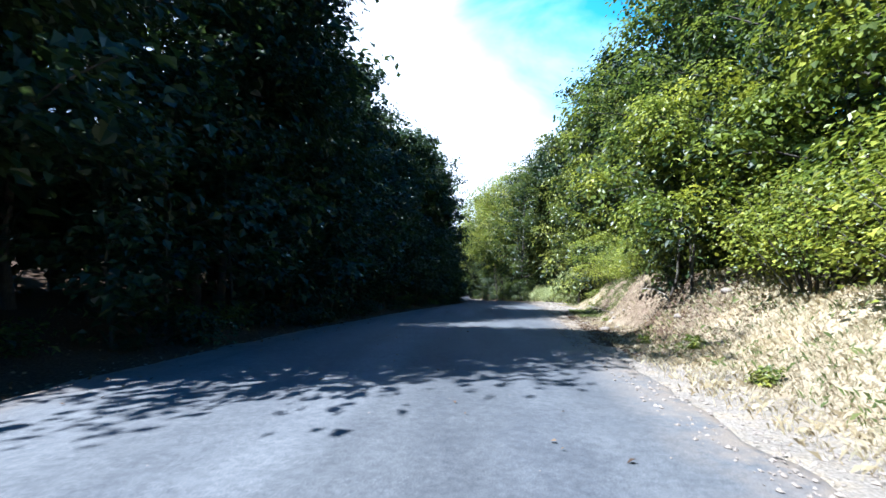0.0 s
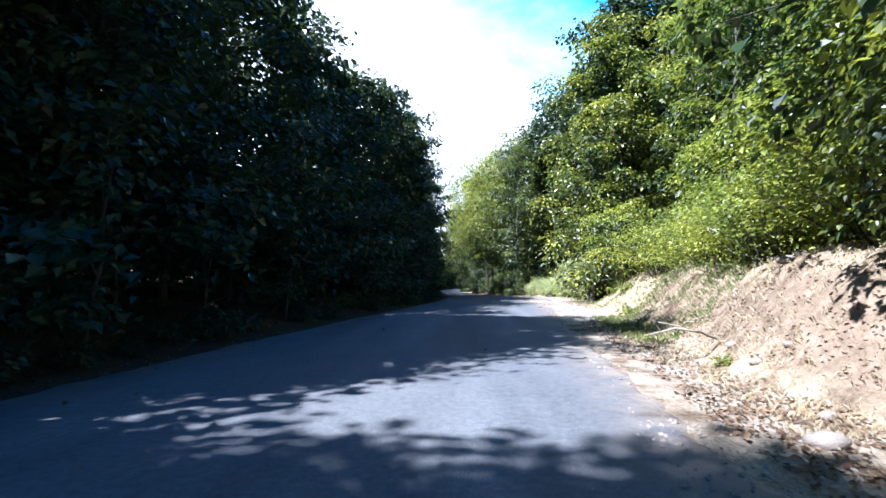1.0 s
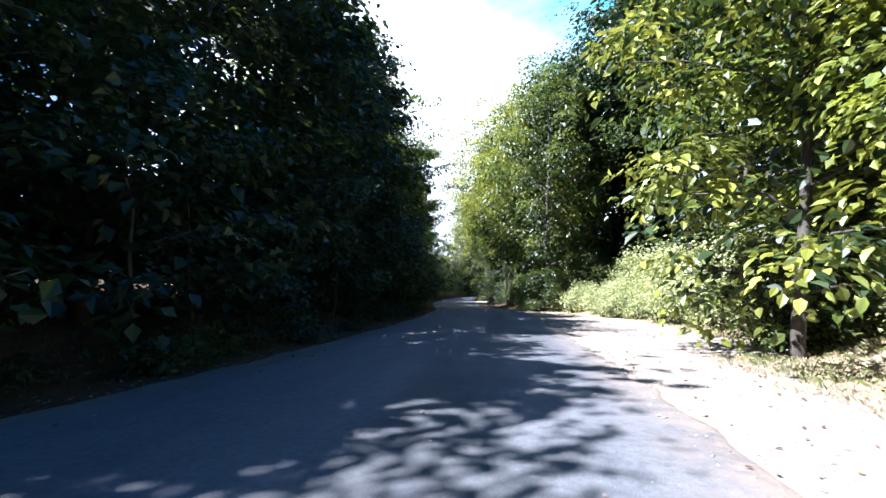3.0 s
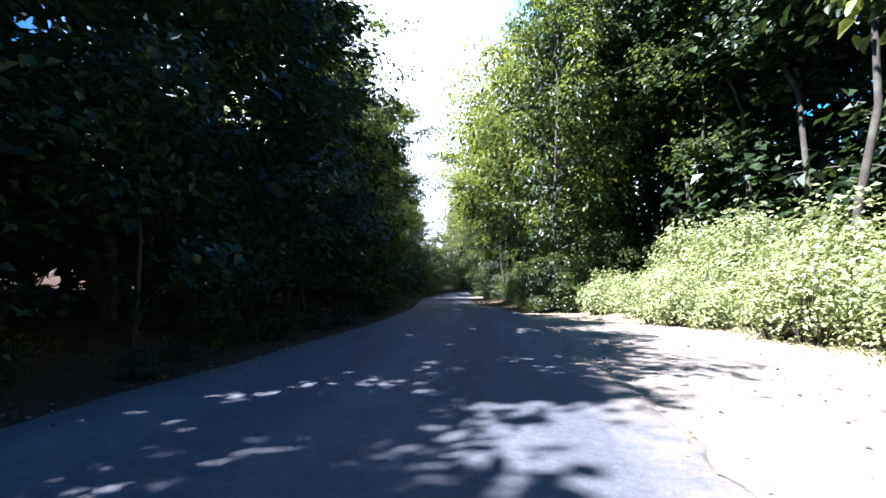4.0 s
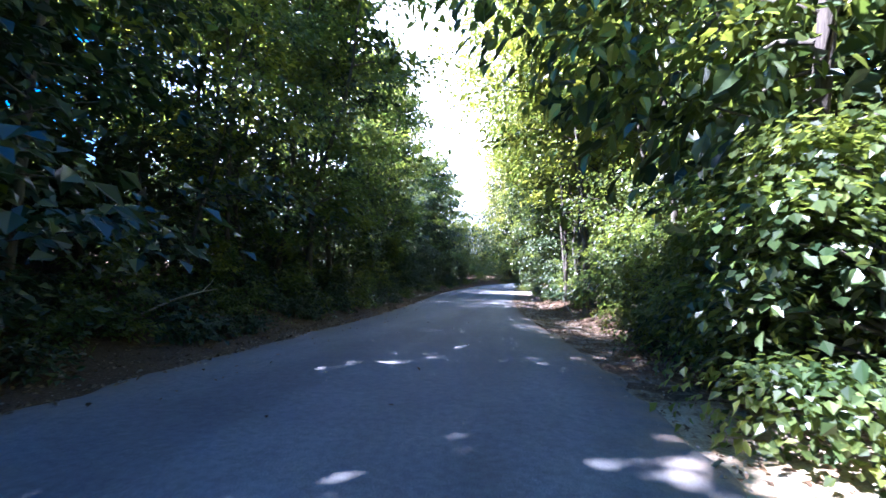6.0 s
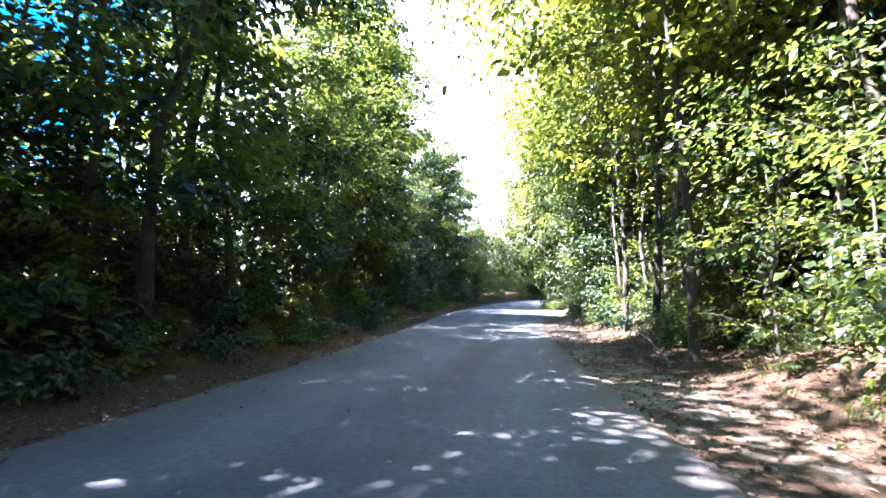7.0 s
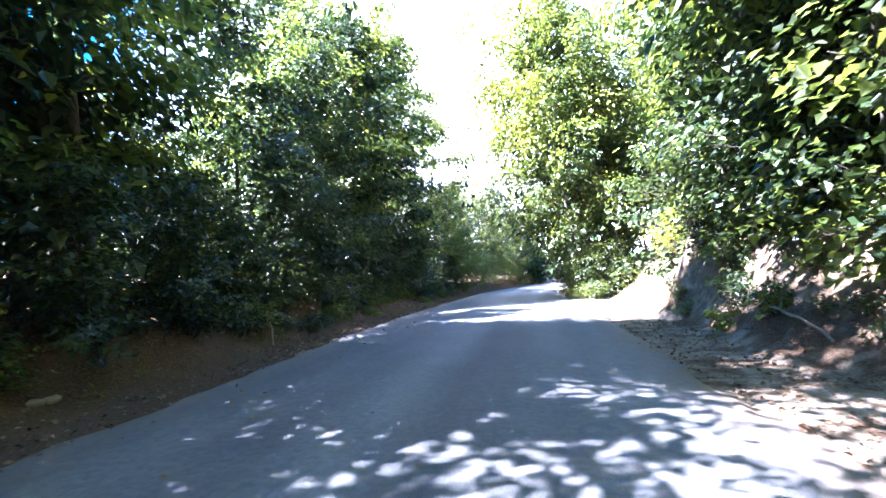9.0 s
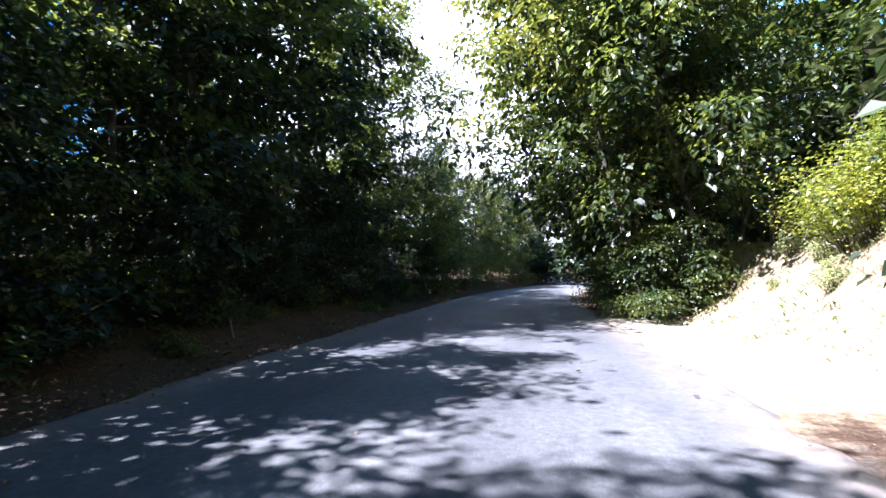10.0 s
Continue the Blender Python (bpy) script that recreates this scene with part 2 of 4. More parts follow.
# verge and bank by stretches: y, shoulder, bank height, bank run
RIGHT = [(-40, 0.5, 0.8, 3.0), (5, 0.5, 0.85, 2.8), (9, 0.9, 1.1, 2.0), (13, 1.1, 1.3, 1.3), (18, 1.4, 1.25, 1.6), (23, 1.4, 1.45, 2.3), (29, 1.7, 1.4, 2.6), (32, 2.4, 1.0, 3.0), (36, 3.8, 0.8, 3.5),
         (44, 4.0, 0.8, 3.5), (50, 2.2, 0.8, 3.0), (58, 1.2, 0.6, 2.6), (66, 1.2, 0.8, 2.8), (76, 1.3, 1.0, 2.4), (80, 1.2, 1.4, 1.2), (84.6, 1.1, 1.8, 1.0), (86.4, 1.7, 2.0, 2.4), (95, 1.4, 1.9, 2.6), (103, 1.2, 1.5, 2.4), (170, 1.2, 1.2, 3.0)]
LEFT = [(-40, 0.5, 0.5, 2.5), (45, 0.5, 0.45, 2.2), (56, 0.9, 0.75, 1.9), (75, 0.8, 0.8, 1.7), (90, 0.6, 0.7, 2.0), (170, 0.6, 0.7, 2.0)]


def verge(table, col, y):
    return np.interp(y, [r[0] for r in table], [r[col] for r in table])


def wobble(x, y, s, seed=0.0):
    """Cheap smooth noise on arrays, about -1 to 1."""
    x, y = np.asarray(x, float) * s + seed, np.asarray(y, float) * s - seed
    return (np.sin(1.7 * x + 0.6 * np.sin(2.1 * y)) + np.sin(2.3 * y + 0.9 * np.sin(1.3 * x + 1.0)) + np.sin(1.1 * (x + y) + 1.4 * np.sin(0.7 * x - 1.9 * y))) / 3


def height(x, y):
    """The ground's height, road included."""
    x, y = np.asarray(x, float), np.asarray(y, float)
    c, w, z0 = along(2, y), along(3, y) / 2, along(1, y)
    d = np.abs(x - c) - w
    right = x > c
    sh = np.where(right, verge(RIGHT, 1, y), verge(LEFT, 1, y))
    hh = np.where(right, verge(RIGHT, 2, y), verge(LEFT, 2, y))
    run = np.where(right, verge(RIGHT, 3, y), verge(LEFT, 3, y))
    sh = sh + 0.35 * wobble(x * 0.2, y, 0.55, 3.0)
    f = np.clip((d - np.maximum(sh, 0.15)) / run, 0, 1)
    bank = hh * f * f * (3 - 2 * f) * (1 + 0.22 * wobble(x, y, 0.5, 9.0))
    rough = 0.02 + 0.13 * f
    out = np.clip((d - sh - run) / 30, 0, 1)
    lumps = rough * (0.7 * wobble(x, y, 1.6, 1.0) + 0.3 * wobble(x * 1.3 + 0.4 * y, y - 0.5 * x, 2.9, 5.0)) * np.clip(d / 0.5, 0, 1)
    return z0 - 0.022 * np.clip(d + 1.0, 0, 1) + bank + lumps + out * np.where(right, 4.0, 3.0)


def mesh_of(name, verts, faces, material, smooth=False):
    me = bpy.data.meshes.new(name)
    me.from_pydata(np.asarray(verts, float).tolist(), [], np.asarray(faces).tolist() if isinstance(faces, np.ndarray) else faces)
    me.materials.append(material)
    if smooth:
        me.shade_smooth()
    return me


def part(name, me, parent, label=""):
    ob = new(name, me)
    ob.parent = parent
    if label:
        ob["label"] = label
    return ob


# ---- ground: one sheet ----
def ground_sheet():
    xs = np.concatenate([[-600, -300, -150, -80, -55, -42], np.arange(-34, -12, 2.0), np.arange(-12, 16, 0.3), np.arange(16, 40, 2.0), [44, 55, 80, 150, 300, 600]])
    ys = np.concatenate([[-500, -200, -90, -60], np.arange(-40, -8, 4.0), np.arange(-8, 104, 0.3), np.arange(104, 168, 1.5), [175, 200, 260, 400, 700]])
    gx, gy = np.meshgrid(xs, ys)
    gz = height(gx, gy)
    c, w = along(2, gy), along(3, gy) / 2
    d = np.abs(gx - c) - w
    gz = gz - 0.07 * (d < -0.35)
    nx, ny = len(xs), len(ys)
    verts = np.stack([gx.ravel(), gy.ravel(), gz.ravel()], 1)
    i = np.arange((ny - 1) * (nx - 1))
    a = (i // (nx - 1)) * nx + i % (nx - 1)
    faces = np.stack([a, a + 1, a + nx + 1, a + nx], 1)
    me = mesh_of("ground", verts, faces, SOIL, True)
    right = gx > c
    sh, run = verge(RIGHT, 1, gy), verge(RIGHT, 3, gy)
    f = np.clip((d - sh) / run, 0, 1)
    step = lambda y0, y1, s=1.5: np.clip((gy - y0) / s, 0, 1) * np.clip((y1 - gy) / s, 0, 1)
    straw = right * np.clip(step(-60, 9) + step(19, 55) * 0.8 + 0.55 * step(9, 20) + step(85, 100) * 0.8, 0, 1) * np.clip((9 - d) / 3, 0, 1)
    earth = right * np.clip(np.sin(np.pi * np.clip(f * 1.05, 0, 1)), 0, 1) * np.clip(step(7, 24) * 0.6 + step(58, 79, 4) * 0.12 + step(77, 86) * 0.95 + step(86, 98) * 0.4, 0, 1) + 0.1 * (~right) * step(55, 110, 6) * np.clip(d / 1.0, 0, 1)
    gravel = right * np.clip(1 - (d - sh * 0.8) / 0.8, 0, 1) * np.clip(step(-60, 9) * 0.75 + step(9, 20) * 0.45 + step(20, 48) * 0.95 + step(86, 100) * 0.9 + 0.35 * step(48, 64) + 0.45 * step(62, 86), 0, 1)
    col = me.color_attributes.new("soil", "FLOAT_COLOR", "POINT")
    col.data.foreach_set("color", np.stack([straw.ravel(), earth.ravel(), gravel.ravel(), np.ones(gx.size)], 1).astype(np.float32).ravel())
    tagged(new("ground", me), "dry soil verge and earth banks with leaf litter and straw", "ground", kind="structure")


ground_sheet()


def road_strip():
    ys = np.arange(-38, 168, 0.2)
    us = np.concatenate([[-1.0, -0.985, -0.96], np.linspace(-0.9, 0.9, 13), [0.96, 0.985, 1.0]])
    gy, gu = np.meshgrid(ys, us, indexing="ij")
    w = along(3, gy) / 2
    edge = 0.06 * wobble(gy, gu * 3, 0.9) + 0.08 * wobble(gy, gu * 5, 2.6, 2.0) + 0.06 * wobble(gy, gu * 7, 5.3, 4.0)
    gx = along(2, gy) + gu * (w + edge * np.abs(gu) ** 4)
    gz = along(1, gy) + 0.035 * (1 - gu**2) + 0.004 + 0.006 * wobble(gx, gy, 0.8) - np.where(np.abs(gu) > 0.99, 0.07, np.where(np.abs(gu) > 0.97, 0.02, 0))
    nx, ny = len(us), len(ys)
    i = np.arange((ny - 1) * (nx - 1))
    a = (i // (nx - 1)) * nx + i % (nx - 1)
    me = mesh_of("road", np.stack([gx.ravel(), gy.ravel(), gz.ravel()], 1), np.stack([a, a + 1, a + nx + 1, a + nx], 1), ASPHALT, True)
    at = me.attributes.new("edge", "FLOAT", "POINT")
    at.data.foreach_set("value", (np.clip((np.abs(gu) - 0.7) / 0.26, 0, 1.5) ** 2.0 * np.where(gu > 0, 1.0, 0.75)).astype(np.float32).ravel())
    at = me.attributes.new("litter", "FLOAT", "POINT")
    at.data.foreach_set("value", (np.clip((gy - 48) / 8, 0, 1) * np.clip((84 - gy) / 4, 0, 1)).astype(np.float32).ravel())
    at = me.attributes.new("across", "FLOAT", "POINT")
    at.data.foreach_set("value", (0.5 + 0.5 * gu).astype(np.float32).ravel())
    tagged(new("road", me), "narrow worn grey asphalt road with crumbling dusty edges", "road", kind="structure")


road_strip()

# ---- plants ----
rng = np.random.default_rng(7)


def reseed(n):
    """Start the chance anew, so that one row's plants do not depend on the others."""
    global rng
    rng = np.random.default_rng(n)



def unit(v):
    return v / np.maximum(np.linalg.norm(v, axis=-1, keepdims=True), 1e-9)


def leaves(centres, normals, axes, lengths, slim=0.74, fold=0.12, fine=False):
    """Folded leaf blades: two triangles each, or four with a rounder outline."""
    n = unit(normals)
    a = unit(axes - n * np.sum(axes * n, 1, keepdims=True))
    s = np.cross(a, n)
    L = lengths[:, None]
    p0 = centres - a * L * 0.5
    tip = centres + a * L * 0.5 - n * L * 0.08
    if not fine:
        m = p0 + a * L * 0.45 + n * L * fold
        v = np.stack([p0, m + s * L * slim * 0.5, tip, m - s * L * slim * 0.5], 1).reshape(-1, 3)
        quads = [[0, 1, 2], [0, 2, 3]]
        k = 4
    else:
        w1, w2 = slim * 0.40, slim * 0.33
        m1, m2 = p0 + a * L * 0.28 + n * L * fold * 0.8, p0 + a * L * 0.66 + n * L * fold * 0.7
        v = np.stack([p0, m1 + s * L * w1, m2 + s * L * w2, tip, m2 - s * L * w2, m1 - s * L * w1], 1).reshape(-1, 3)
        quads = [[0, 1, 2, 3], [0, 3, 4, 5]]
        k = 6
    b = np.arange(len(centres))[:, None] * k
    f = np.concatenate([b + np.array([q]) for q in quads], 1).reshape(-1, len(quads[0]))
    return v, f


def tube(path, radii, sides):
    """A tapering tube along a line of points."""
    path, radii = np.asarray(path, float), np.asarray(radii, float)
    t = unit(np.gradient(path, axis=0))
    ref = np.where(np.abs(t[:, 2:3]) > 0.9, np.array([[1.0, 0, 0]]), np.array([[0, 0, 1.0]]))
    u = unit(np.cross(t, ref))
    w = np.cross(t, u)
    ang = np.linspace(0, 2 * np.pi, sides, endpoint=False)
    ring = path[:, None] + radii[:, None, None] * (np.cos(ang)[None, :, None] * u[:, None] + np.sin(ang)[None, :, None] * w[:, None])
    v = ring.reshape(-1, 3)
    f = []
    for i in range(len(path) - 1):
        for j in range(sides):
            k = (j + 1) % sides
            f.append((i * sides + j, i * sides + k, (i + 1) * sides + k, (i + 1) * sides + j))
    f.append(tuple(range((len(path) - 1) * sides, len(path) * sides)))
    return v, f


def join(pieces):
    vs, fs, o = [], [], 0
    for v, f in pieces:
        vs.append(v)
        fs += [tuple(int(i) + o for i in q) for q in f]
        o += len(v)
    return np.concatenate(vs), fs


def spray(centre, out, n, size, radius, flat=0.4, droop=0.2):
    """Leaves of one twig: a flattened, ragged clump round centre."""
    p = rng.normal(size=(n, 3)) * np.array([1, 1, flat]) * radius * 0.55
    p[:, 2] -= droop * np.sum(p[:, :2] ** 2, 1) / max(radius, 0.1)
    nrm = np.array([0, 0, 0.9]) + 0.6 * out + rng.normal(size=(n, 3)) * 0.36
    ax = out * 0.6 + rng.normal(size=(n, 3)) * 0.7 + np.array([0, 0, -0.35]) + unit(p) * 0.6
    return centre + p, nrm, ax, size * rng.uniform(0.65, 1.35, n)


def bend(p0, p1, k, sag=0.0, wander=0.06):
    """A wavering line of k points from p0 to p1."""
    t = np.linspace(0, 1, k)[:, None]
    L = np.linalg.norm(p1 - p0)
    off = np.cumsum(rng.normal(size=(k, 3)), 0) * wander * L / k
    off -= t * off[-1]
    line = p0 + (p1 - p0) * t + off * np.sin(np.pi * t) ** 0.5
    line[:, 2:] += sag * L * np.sin(np.pi * t)
    return line


def tree(H, base, R, n_limbs, per_limb, n_leaf, size, girth, label, leaf_mat=None, bark=None, lean=0.06, flat=0.4, low=1.0, spread=0.8, name="tree", epicormic=0, core=5, fine=False, inner=0):
    """A tree: tapered trunk with limbs, and a crown of leaf sprays on the limbs' ends."""
    root = new(name)
    top = np.array([rng.normal() * lean * H, rng.normal() * lean * H, H * 0.93])
    line = bend(np.array([0, 0, -0.25]), top, 9, 0, 0.10)
    rad = girth * (1 - 0.88 * np.linspace(0, 1, 9) ** 0.85)
    rad[0] *= 1.35
    wood = [tube(line, rad, 7)]
    C, N, A, S, deep = [], [], [], [], []
    for i in range(n_limbs):
        f = (i + rng.uniform(0.2, 0.8)) / n_limbs
        z = base + (H * 0.95 - base) * f
        at = np.array([np.interp(z, line[:, 2], line[:, j]) for j in range(3)])
        az = i * 2.399 + rng.normal() * 0.4
        prof = (math.sin(math.pi * min(1, 0.18 + 0.80 * f)) ** 0.7) * (low if f < 0.3 else 1.0)
        L = R * prof * rng.uniform(0.55, 1.35)
        out = np.array([math.cos(az), math.sin(az), 0])
        end = at + out * L + np.array([0, 0, L * rng.uniform(0.05, 0.55) + 0.5 * f])
        limb = bend(at, end, 5, 0.07, 0.12)
        r0 = np.interp(z, line[:, 2], rad) * 0.5
        wood.append(tube(limb, np.linspace(r0, 0.008, 5), 4))
        for j in range(per_limb):
            q = rng.uniform(0.35, 1.05)
            c0 = np.array([np.interp(q, np.linspace(0, 1, 5), limb[:, k]) for k in range(3)])
            side = out * rng.uniform(-0.1, 0.7) + np.cross(out, (0, 0, 1)) * rng.choice([-1, 1]) * rng.uniform(0.1, 0.9) + np.array([0, 0, rng.uniform(-0.45, 0.4)])
            c1 = c0 + side * spread * rng.uniform(0.3, 1.0)
            if j % 4 == 0:
                wood.append(tube(np.stack([c0, (c0 + c1) / 2 + rng.normal(size=3) * 0.04, c1]), [0.014, 0.01, 0.004], 3))
            got = spray(c1, unit(side + out * 0.4), n_leaf, size, spread * rng.uniform(0.55, 1.1), flat)
            for store, val in zip((C, N, A, S), got):
                store.append(val)
        for j in range(core):
            q = rng.uniform(0.05, 0.55)
            c0 = np.array([np.interp(q, np.linspace(0, 1, 5), limb[:, k]) for k in range(3)]) + rng.normal(size=3) * 0.25
            got = spray(c0, out, 7, size * 1.3, 0.55, 0.9)
            for store, val in zip((C, N, A, S), got):
                store.append(val)
        # Inner leaves block the sun; their dark colour paints shade into the crown.
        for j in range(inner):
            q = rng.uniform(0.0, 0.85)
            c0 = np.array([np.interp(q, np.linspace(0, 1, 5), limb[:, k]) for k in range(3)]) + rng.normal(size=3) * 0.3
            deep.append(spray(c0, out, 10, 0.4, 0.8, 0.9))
    for i in range(epicormic):
        z = rng.uniform(0.8, base + 0.5)
        at = np.array([np.interp(z, line[:, 2], line[:, j]) for j in range(3)])
        az = rng.uniform(0, 6.283)
        out = np.array([math.cos(az), math.sin(az), rng.uniform(-0.2, 0.4)])
        c1 = at + out * rng.uniform(0.4, 1.3)
        wood.append(tube(np.stack([at, (at + c1) / 2 + rng.normal(size=3) * 0.05, c1]), [0.014, 0.01, 0.004], 3))
        got = spray(c1, out, max(6, n_leaf // 2), size, 0.4, flat)
        for store, val in zip((C, N, A, S), got):
            store.append(val)
    v, f = join(wood)
    part("trunk", mesh_of("trunk", v, f, bark or BARK, True), root)
    v, f = leaves(np.concatenate(C), np.concatenate(N), np.concatenate(A), np.concatenate(S), fine=fine)
    part("crown", mesh_of("crown", v, f, leaf_mat or LEAF), root)
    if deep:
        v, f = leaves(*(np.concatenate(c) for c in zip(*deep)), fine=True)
        part("inner_foliage", mesh_of("inner_foliage", v, f, LEAF_SHADED), root, "leaves inside the crown, coloured dark as its shade")
    return tagged(root, label, name.replace("_", " ") if name not in ("understory_tree", "brush") else ("small tree" if name != "brush" else "shrub"))


def lobe(centre, r, n, size, sag=0.35):
    """Leaves on the upper and outer skin of one bulging mass of foliage, with a ragged hanging fringe."""
    d = unit(rng.normal(size=(n, 3)) + np.array([0, 0, 0.85]))
    bulge = 1 + 0.22 * np.sin(3.1 * d[:, 0:1] + centre[0]) * np.sin(2.7 * d[:, 1:2] + centre[1])
    p = d * r * bulge * rng.uniform(0.7, 1.12, (n, 1)) * np.array([1, 1, 0.6])
    fringe = rng.random(n) < 0.16
    p[fringe, 2] -= r * rng.uniform(0.2, 1.3, fringe.sum()) * (0.4 + sag)
    nrm = d * 0.75 + np.array([0, 0, 0.65]) + rng.normal(size=(n, 3)) * 0.33
    ax = d * np.array([1, 1, 0.2]) + np.array([0, 0, -0.75]) + rng.normal(size=(n, 3)) * 0.5
    return centre + p, nrm, ax, size * rng.uniform(0.6, 1.35, n)


def lobed_tree(H, base, R, n_limbs, n_leaf, size, girth, label, leaf_mat, r=(0.55, 1.1), stems=1, name="tree", column=0.6, fine=False, inner_mat=None, inner_n=12):
    """A tree whose crown is bulging masses of leaves round its limbs, with dark gaps between them."""
    root = new(name)
    wood, got, inner = [], [], []
    for k in range(stems):
        foot = np.array([rng.normal() * 0.35, rng.normal() * 0.35, -0.25]) * (stems > 1) + np.array([0, 0, -0.2])
        top = np.array([rng.normal() * 0.05 * H, rng.normal() * 0.05 * H, H * 0.9])
        line = bend(foot, top, 8, 0, 0.1)
        rad = girth * (1 - 0.85 * np.linspace(0, 1, 8) ** 0.85)
        wood.append(tube(line, rad, 7))
        for i in range(n_limbs // stems):
            f = (i + rng.uniform(0.1, 0.9)) * stems / n_limbs
            z = base + (H - base) * f
            at = np.array([np.interp(min(z * 0.85, H * 0.85), line[:, 2], line[:, j]) for j in range(3)])
            az = i * 2.399 + k * 1.3 + rng.normal() * 0.5
            L = R * (column + (1 - column) * math.sin(math.pi * min(1.0, 0.12 + 0.83 * f))) * rng.uniform(0.45, 1.1) * (1 - 0.45 * max(0, f - 0.75) * 4)
            out = np.array([math.cos(az), math.sin(az), 0])
            end = at + out * L + np.array([0, 0, z - at[2]])
            limb = bend(at, end, 4, 0.08, 0.14)
            wood.append(tube(limb, np.linspace(0.035, 0.01, 4), 4))
            rr = rng.uniform(*r)
            got.append(lobe(end, rr, int(n_leaf * rr * rr / (r[1] * r[1] * 0.6)), size))
            # Filler leaves behind each mass; dark by default, to paint shaded hollows.
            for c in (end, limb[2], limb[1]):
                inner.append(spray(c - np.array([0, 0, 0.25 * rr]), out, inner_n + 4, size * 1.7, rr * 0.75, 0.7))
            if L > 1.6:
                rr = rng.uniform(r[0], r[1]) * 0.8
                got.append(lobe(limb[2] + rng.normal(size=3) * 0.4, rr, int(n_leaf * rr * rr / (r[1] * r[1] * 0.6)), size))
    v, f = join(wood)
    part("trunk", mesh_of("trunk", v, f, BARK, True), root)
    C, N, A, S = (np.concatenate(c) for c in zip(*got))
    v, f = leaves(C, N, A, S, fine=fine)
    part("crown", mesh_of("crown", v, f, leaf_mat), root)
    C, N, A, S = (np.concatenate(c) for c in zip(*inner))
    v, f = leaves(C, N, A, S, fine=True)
    part("inner_foliage", mesh_of("inner_foliage", v, f, inner_mat or LEAF_SHADED), root, "filler leaves inside the crown")
    return tagged(root, label, name if name == "tree" else "shrub")


def shrub(H, R, n_stems, n_leaf, size, label, leaf_mat, flat=0.6, name="shrub", radius=0.42, arch=0.3, coarse=False, fine=False, slim=0.74):
    """A shrub: many arching stems from the ground, each carrying leaf sprays."""
    root = new(name)
    wood, C, N, A, S = [], [], [], [], []
    for i in range(n_stems):
        az, f = i * 2.399, math.sqrt((i + 0.5) / n_stems)
        out = np.array([math.cos(az), math.sin(az), 0])
        tip = out * R * f * rng.uniform(0.8, 1.15) + np.array([0, 0, H * (1 - 0.55 * f * f) * rng.uniform(0.75, 1.1)])
        line = bend(out * R * 0.22 * f + np.array([0, 0, -0.1]), tip, 6, arch * 0.3, 0.12)
        wood.append(tube(line[::2] if coarse else line, np.linspace(0.018, 0.004, 3 if coarse else 6), 3))
        for q in (0.35, 0.55, 0.75, 0.92, 1.02):
            c = np.array([np.interp(q, np.linspace(0, 1, 6), line[:, k]) for k in range(3)]) + rng.normal(size=3) * radius * 0.4
            c[2] = max(c[2], 0.08)
            got = spray(c, unit(out * 0.8 + np.array([0, 0, 0.3])), n_leaf, size, radius * rng.uniform(0.7, 1.2), flat)
            for store, val in zip((C, N, A, S), got):
                store.append(val)
    v, f = join(wood)
    tagged(part("stem", mesh_of("stem", v, f, BARK, True), root), kind="stuff")
    v, f = leaves(np.concatenate(C), np.concatenate(N), np.concatenate(A), np.concatenate(S), slim=slim, fine=fine)
    part("foliage", mesh_of("foliage", v, f, leaf_mat), root)
    return tagged(root, label, "shrub")


def plant(protos, x, y, s=1.0, turn=None, sz=None, tilt=0.0, group="", lean=0.0):
    """A copy of one of the prototypes, standing on the ground at x, y; lean: degrees towards the right."""
    p = protos[int(rng.integers(len(protos)))]
    z = float(height(x, y))
    m = pose(x, y, z - 0.05, 0, lean, 0) @ pose(0, 0, 0, rng.normal() * tilt, rng.normal() * tilt, rng.uniform(0, 360) if turn is None else turn) @ Matrix.Diagonal((s, s, sz or s, 1))
    ob = copy_thing(p, m)
    if group:
        ob["group"] = group
    return ob


def edge_x(side, y, d):
    """x at d metres beyond the road's left (-1) or right (1) edge."""
    return float(along(2, y) + side * (along(3, y) / 2 + d))


def discard(protos):
    for p in protos:
        for o in (*p.children_recursive, p):
            bpy.data.objects.remove(o)



reseed(101)
ROADSIDE = [tree(14.0, 1.6, 3.3, 20, 15, 18, 0.185, 0.125, "tall broadleaf tree with dense green crown beside the road", LEAF, low=0.9, fine=True) for _ in range(3)]
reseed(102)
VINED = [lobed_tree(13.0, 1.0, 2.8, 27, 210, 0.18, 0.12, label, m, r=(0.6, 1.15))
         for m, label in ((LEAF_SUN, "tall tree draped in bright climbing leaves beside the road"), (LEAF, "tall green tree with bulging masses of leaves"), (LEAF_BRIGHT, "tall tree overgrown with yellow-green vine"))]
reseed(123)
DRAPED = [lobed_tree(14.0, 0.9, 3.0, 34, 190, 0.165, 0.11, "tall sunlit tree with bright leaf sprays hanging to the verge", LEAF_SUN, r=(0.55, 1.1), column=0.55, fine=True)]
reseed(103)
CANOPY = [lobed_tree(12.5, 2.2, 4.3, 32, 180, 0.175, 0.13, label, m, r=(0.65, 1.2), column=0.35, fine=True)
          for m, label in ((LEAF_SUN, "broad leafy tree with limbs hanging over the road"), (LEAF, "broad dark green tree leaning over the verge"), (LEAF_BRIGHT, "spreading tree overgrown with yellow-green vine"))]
# Left roadside trees again, with shade put in through the dark leaf colour.
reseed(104)
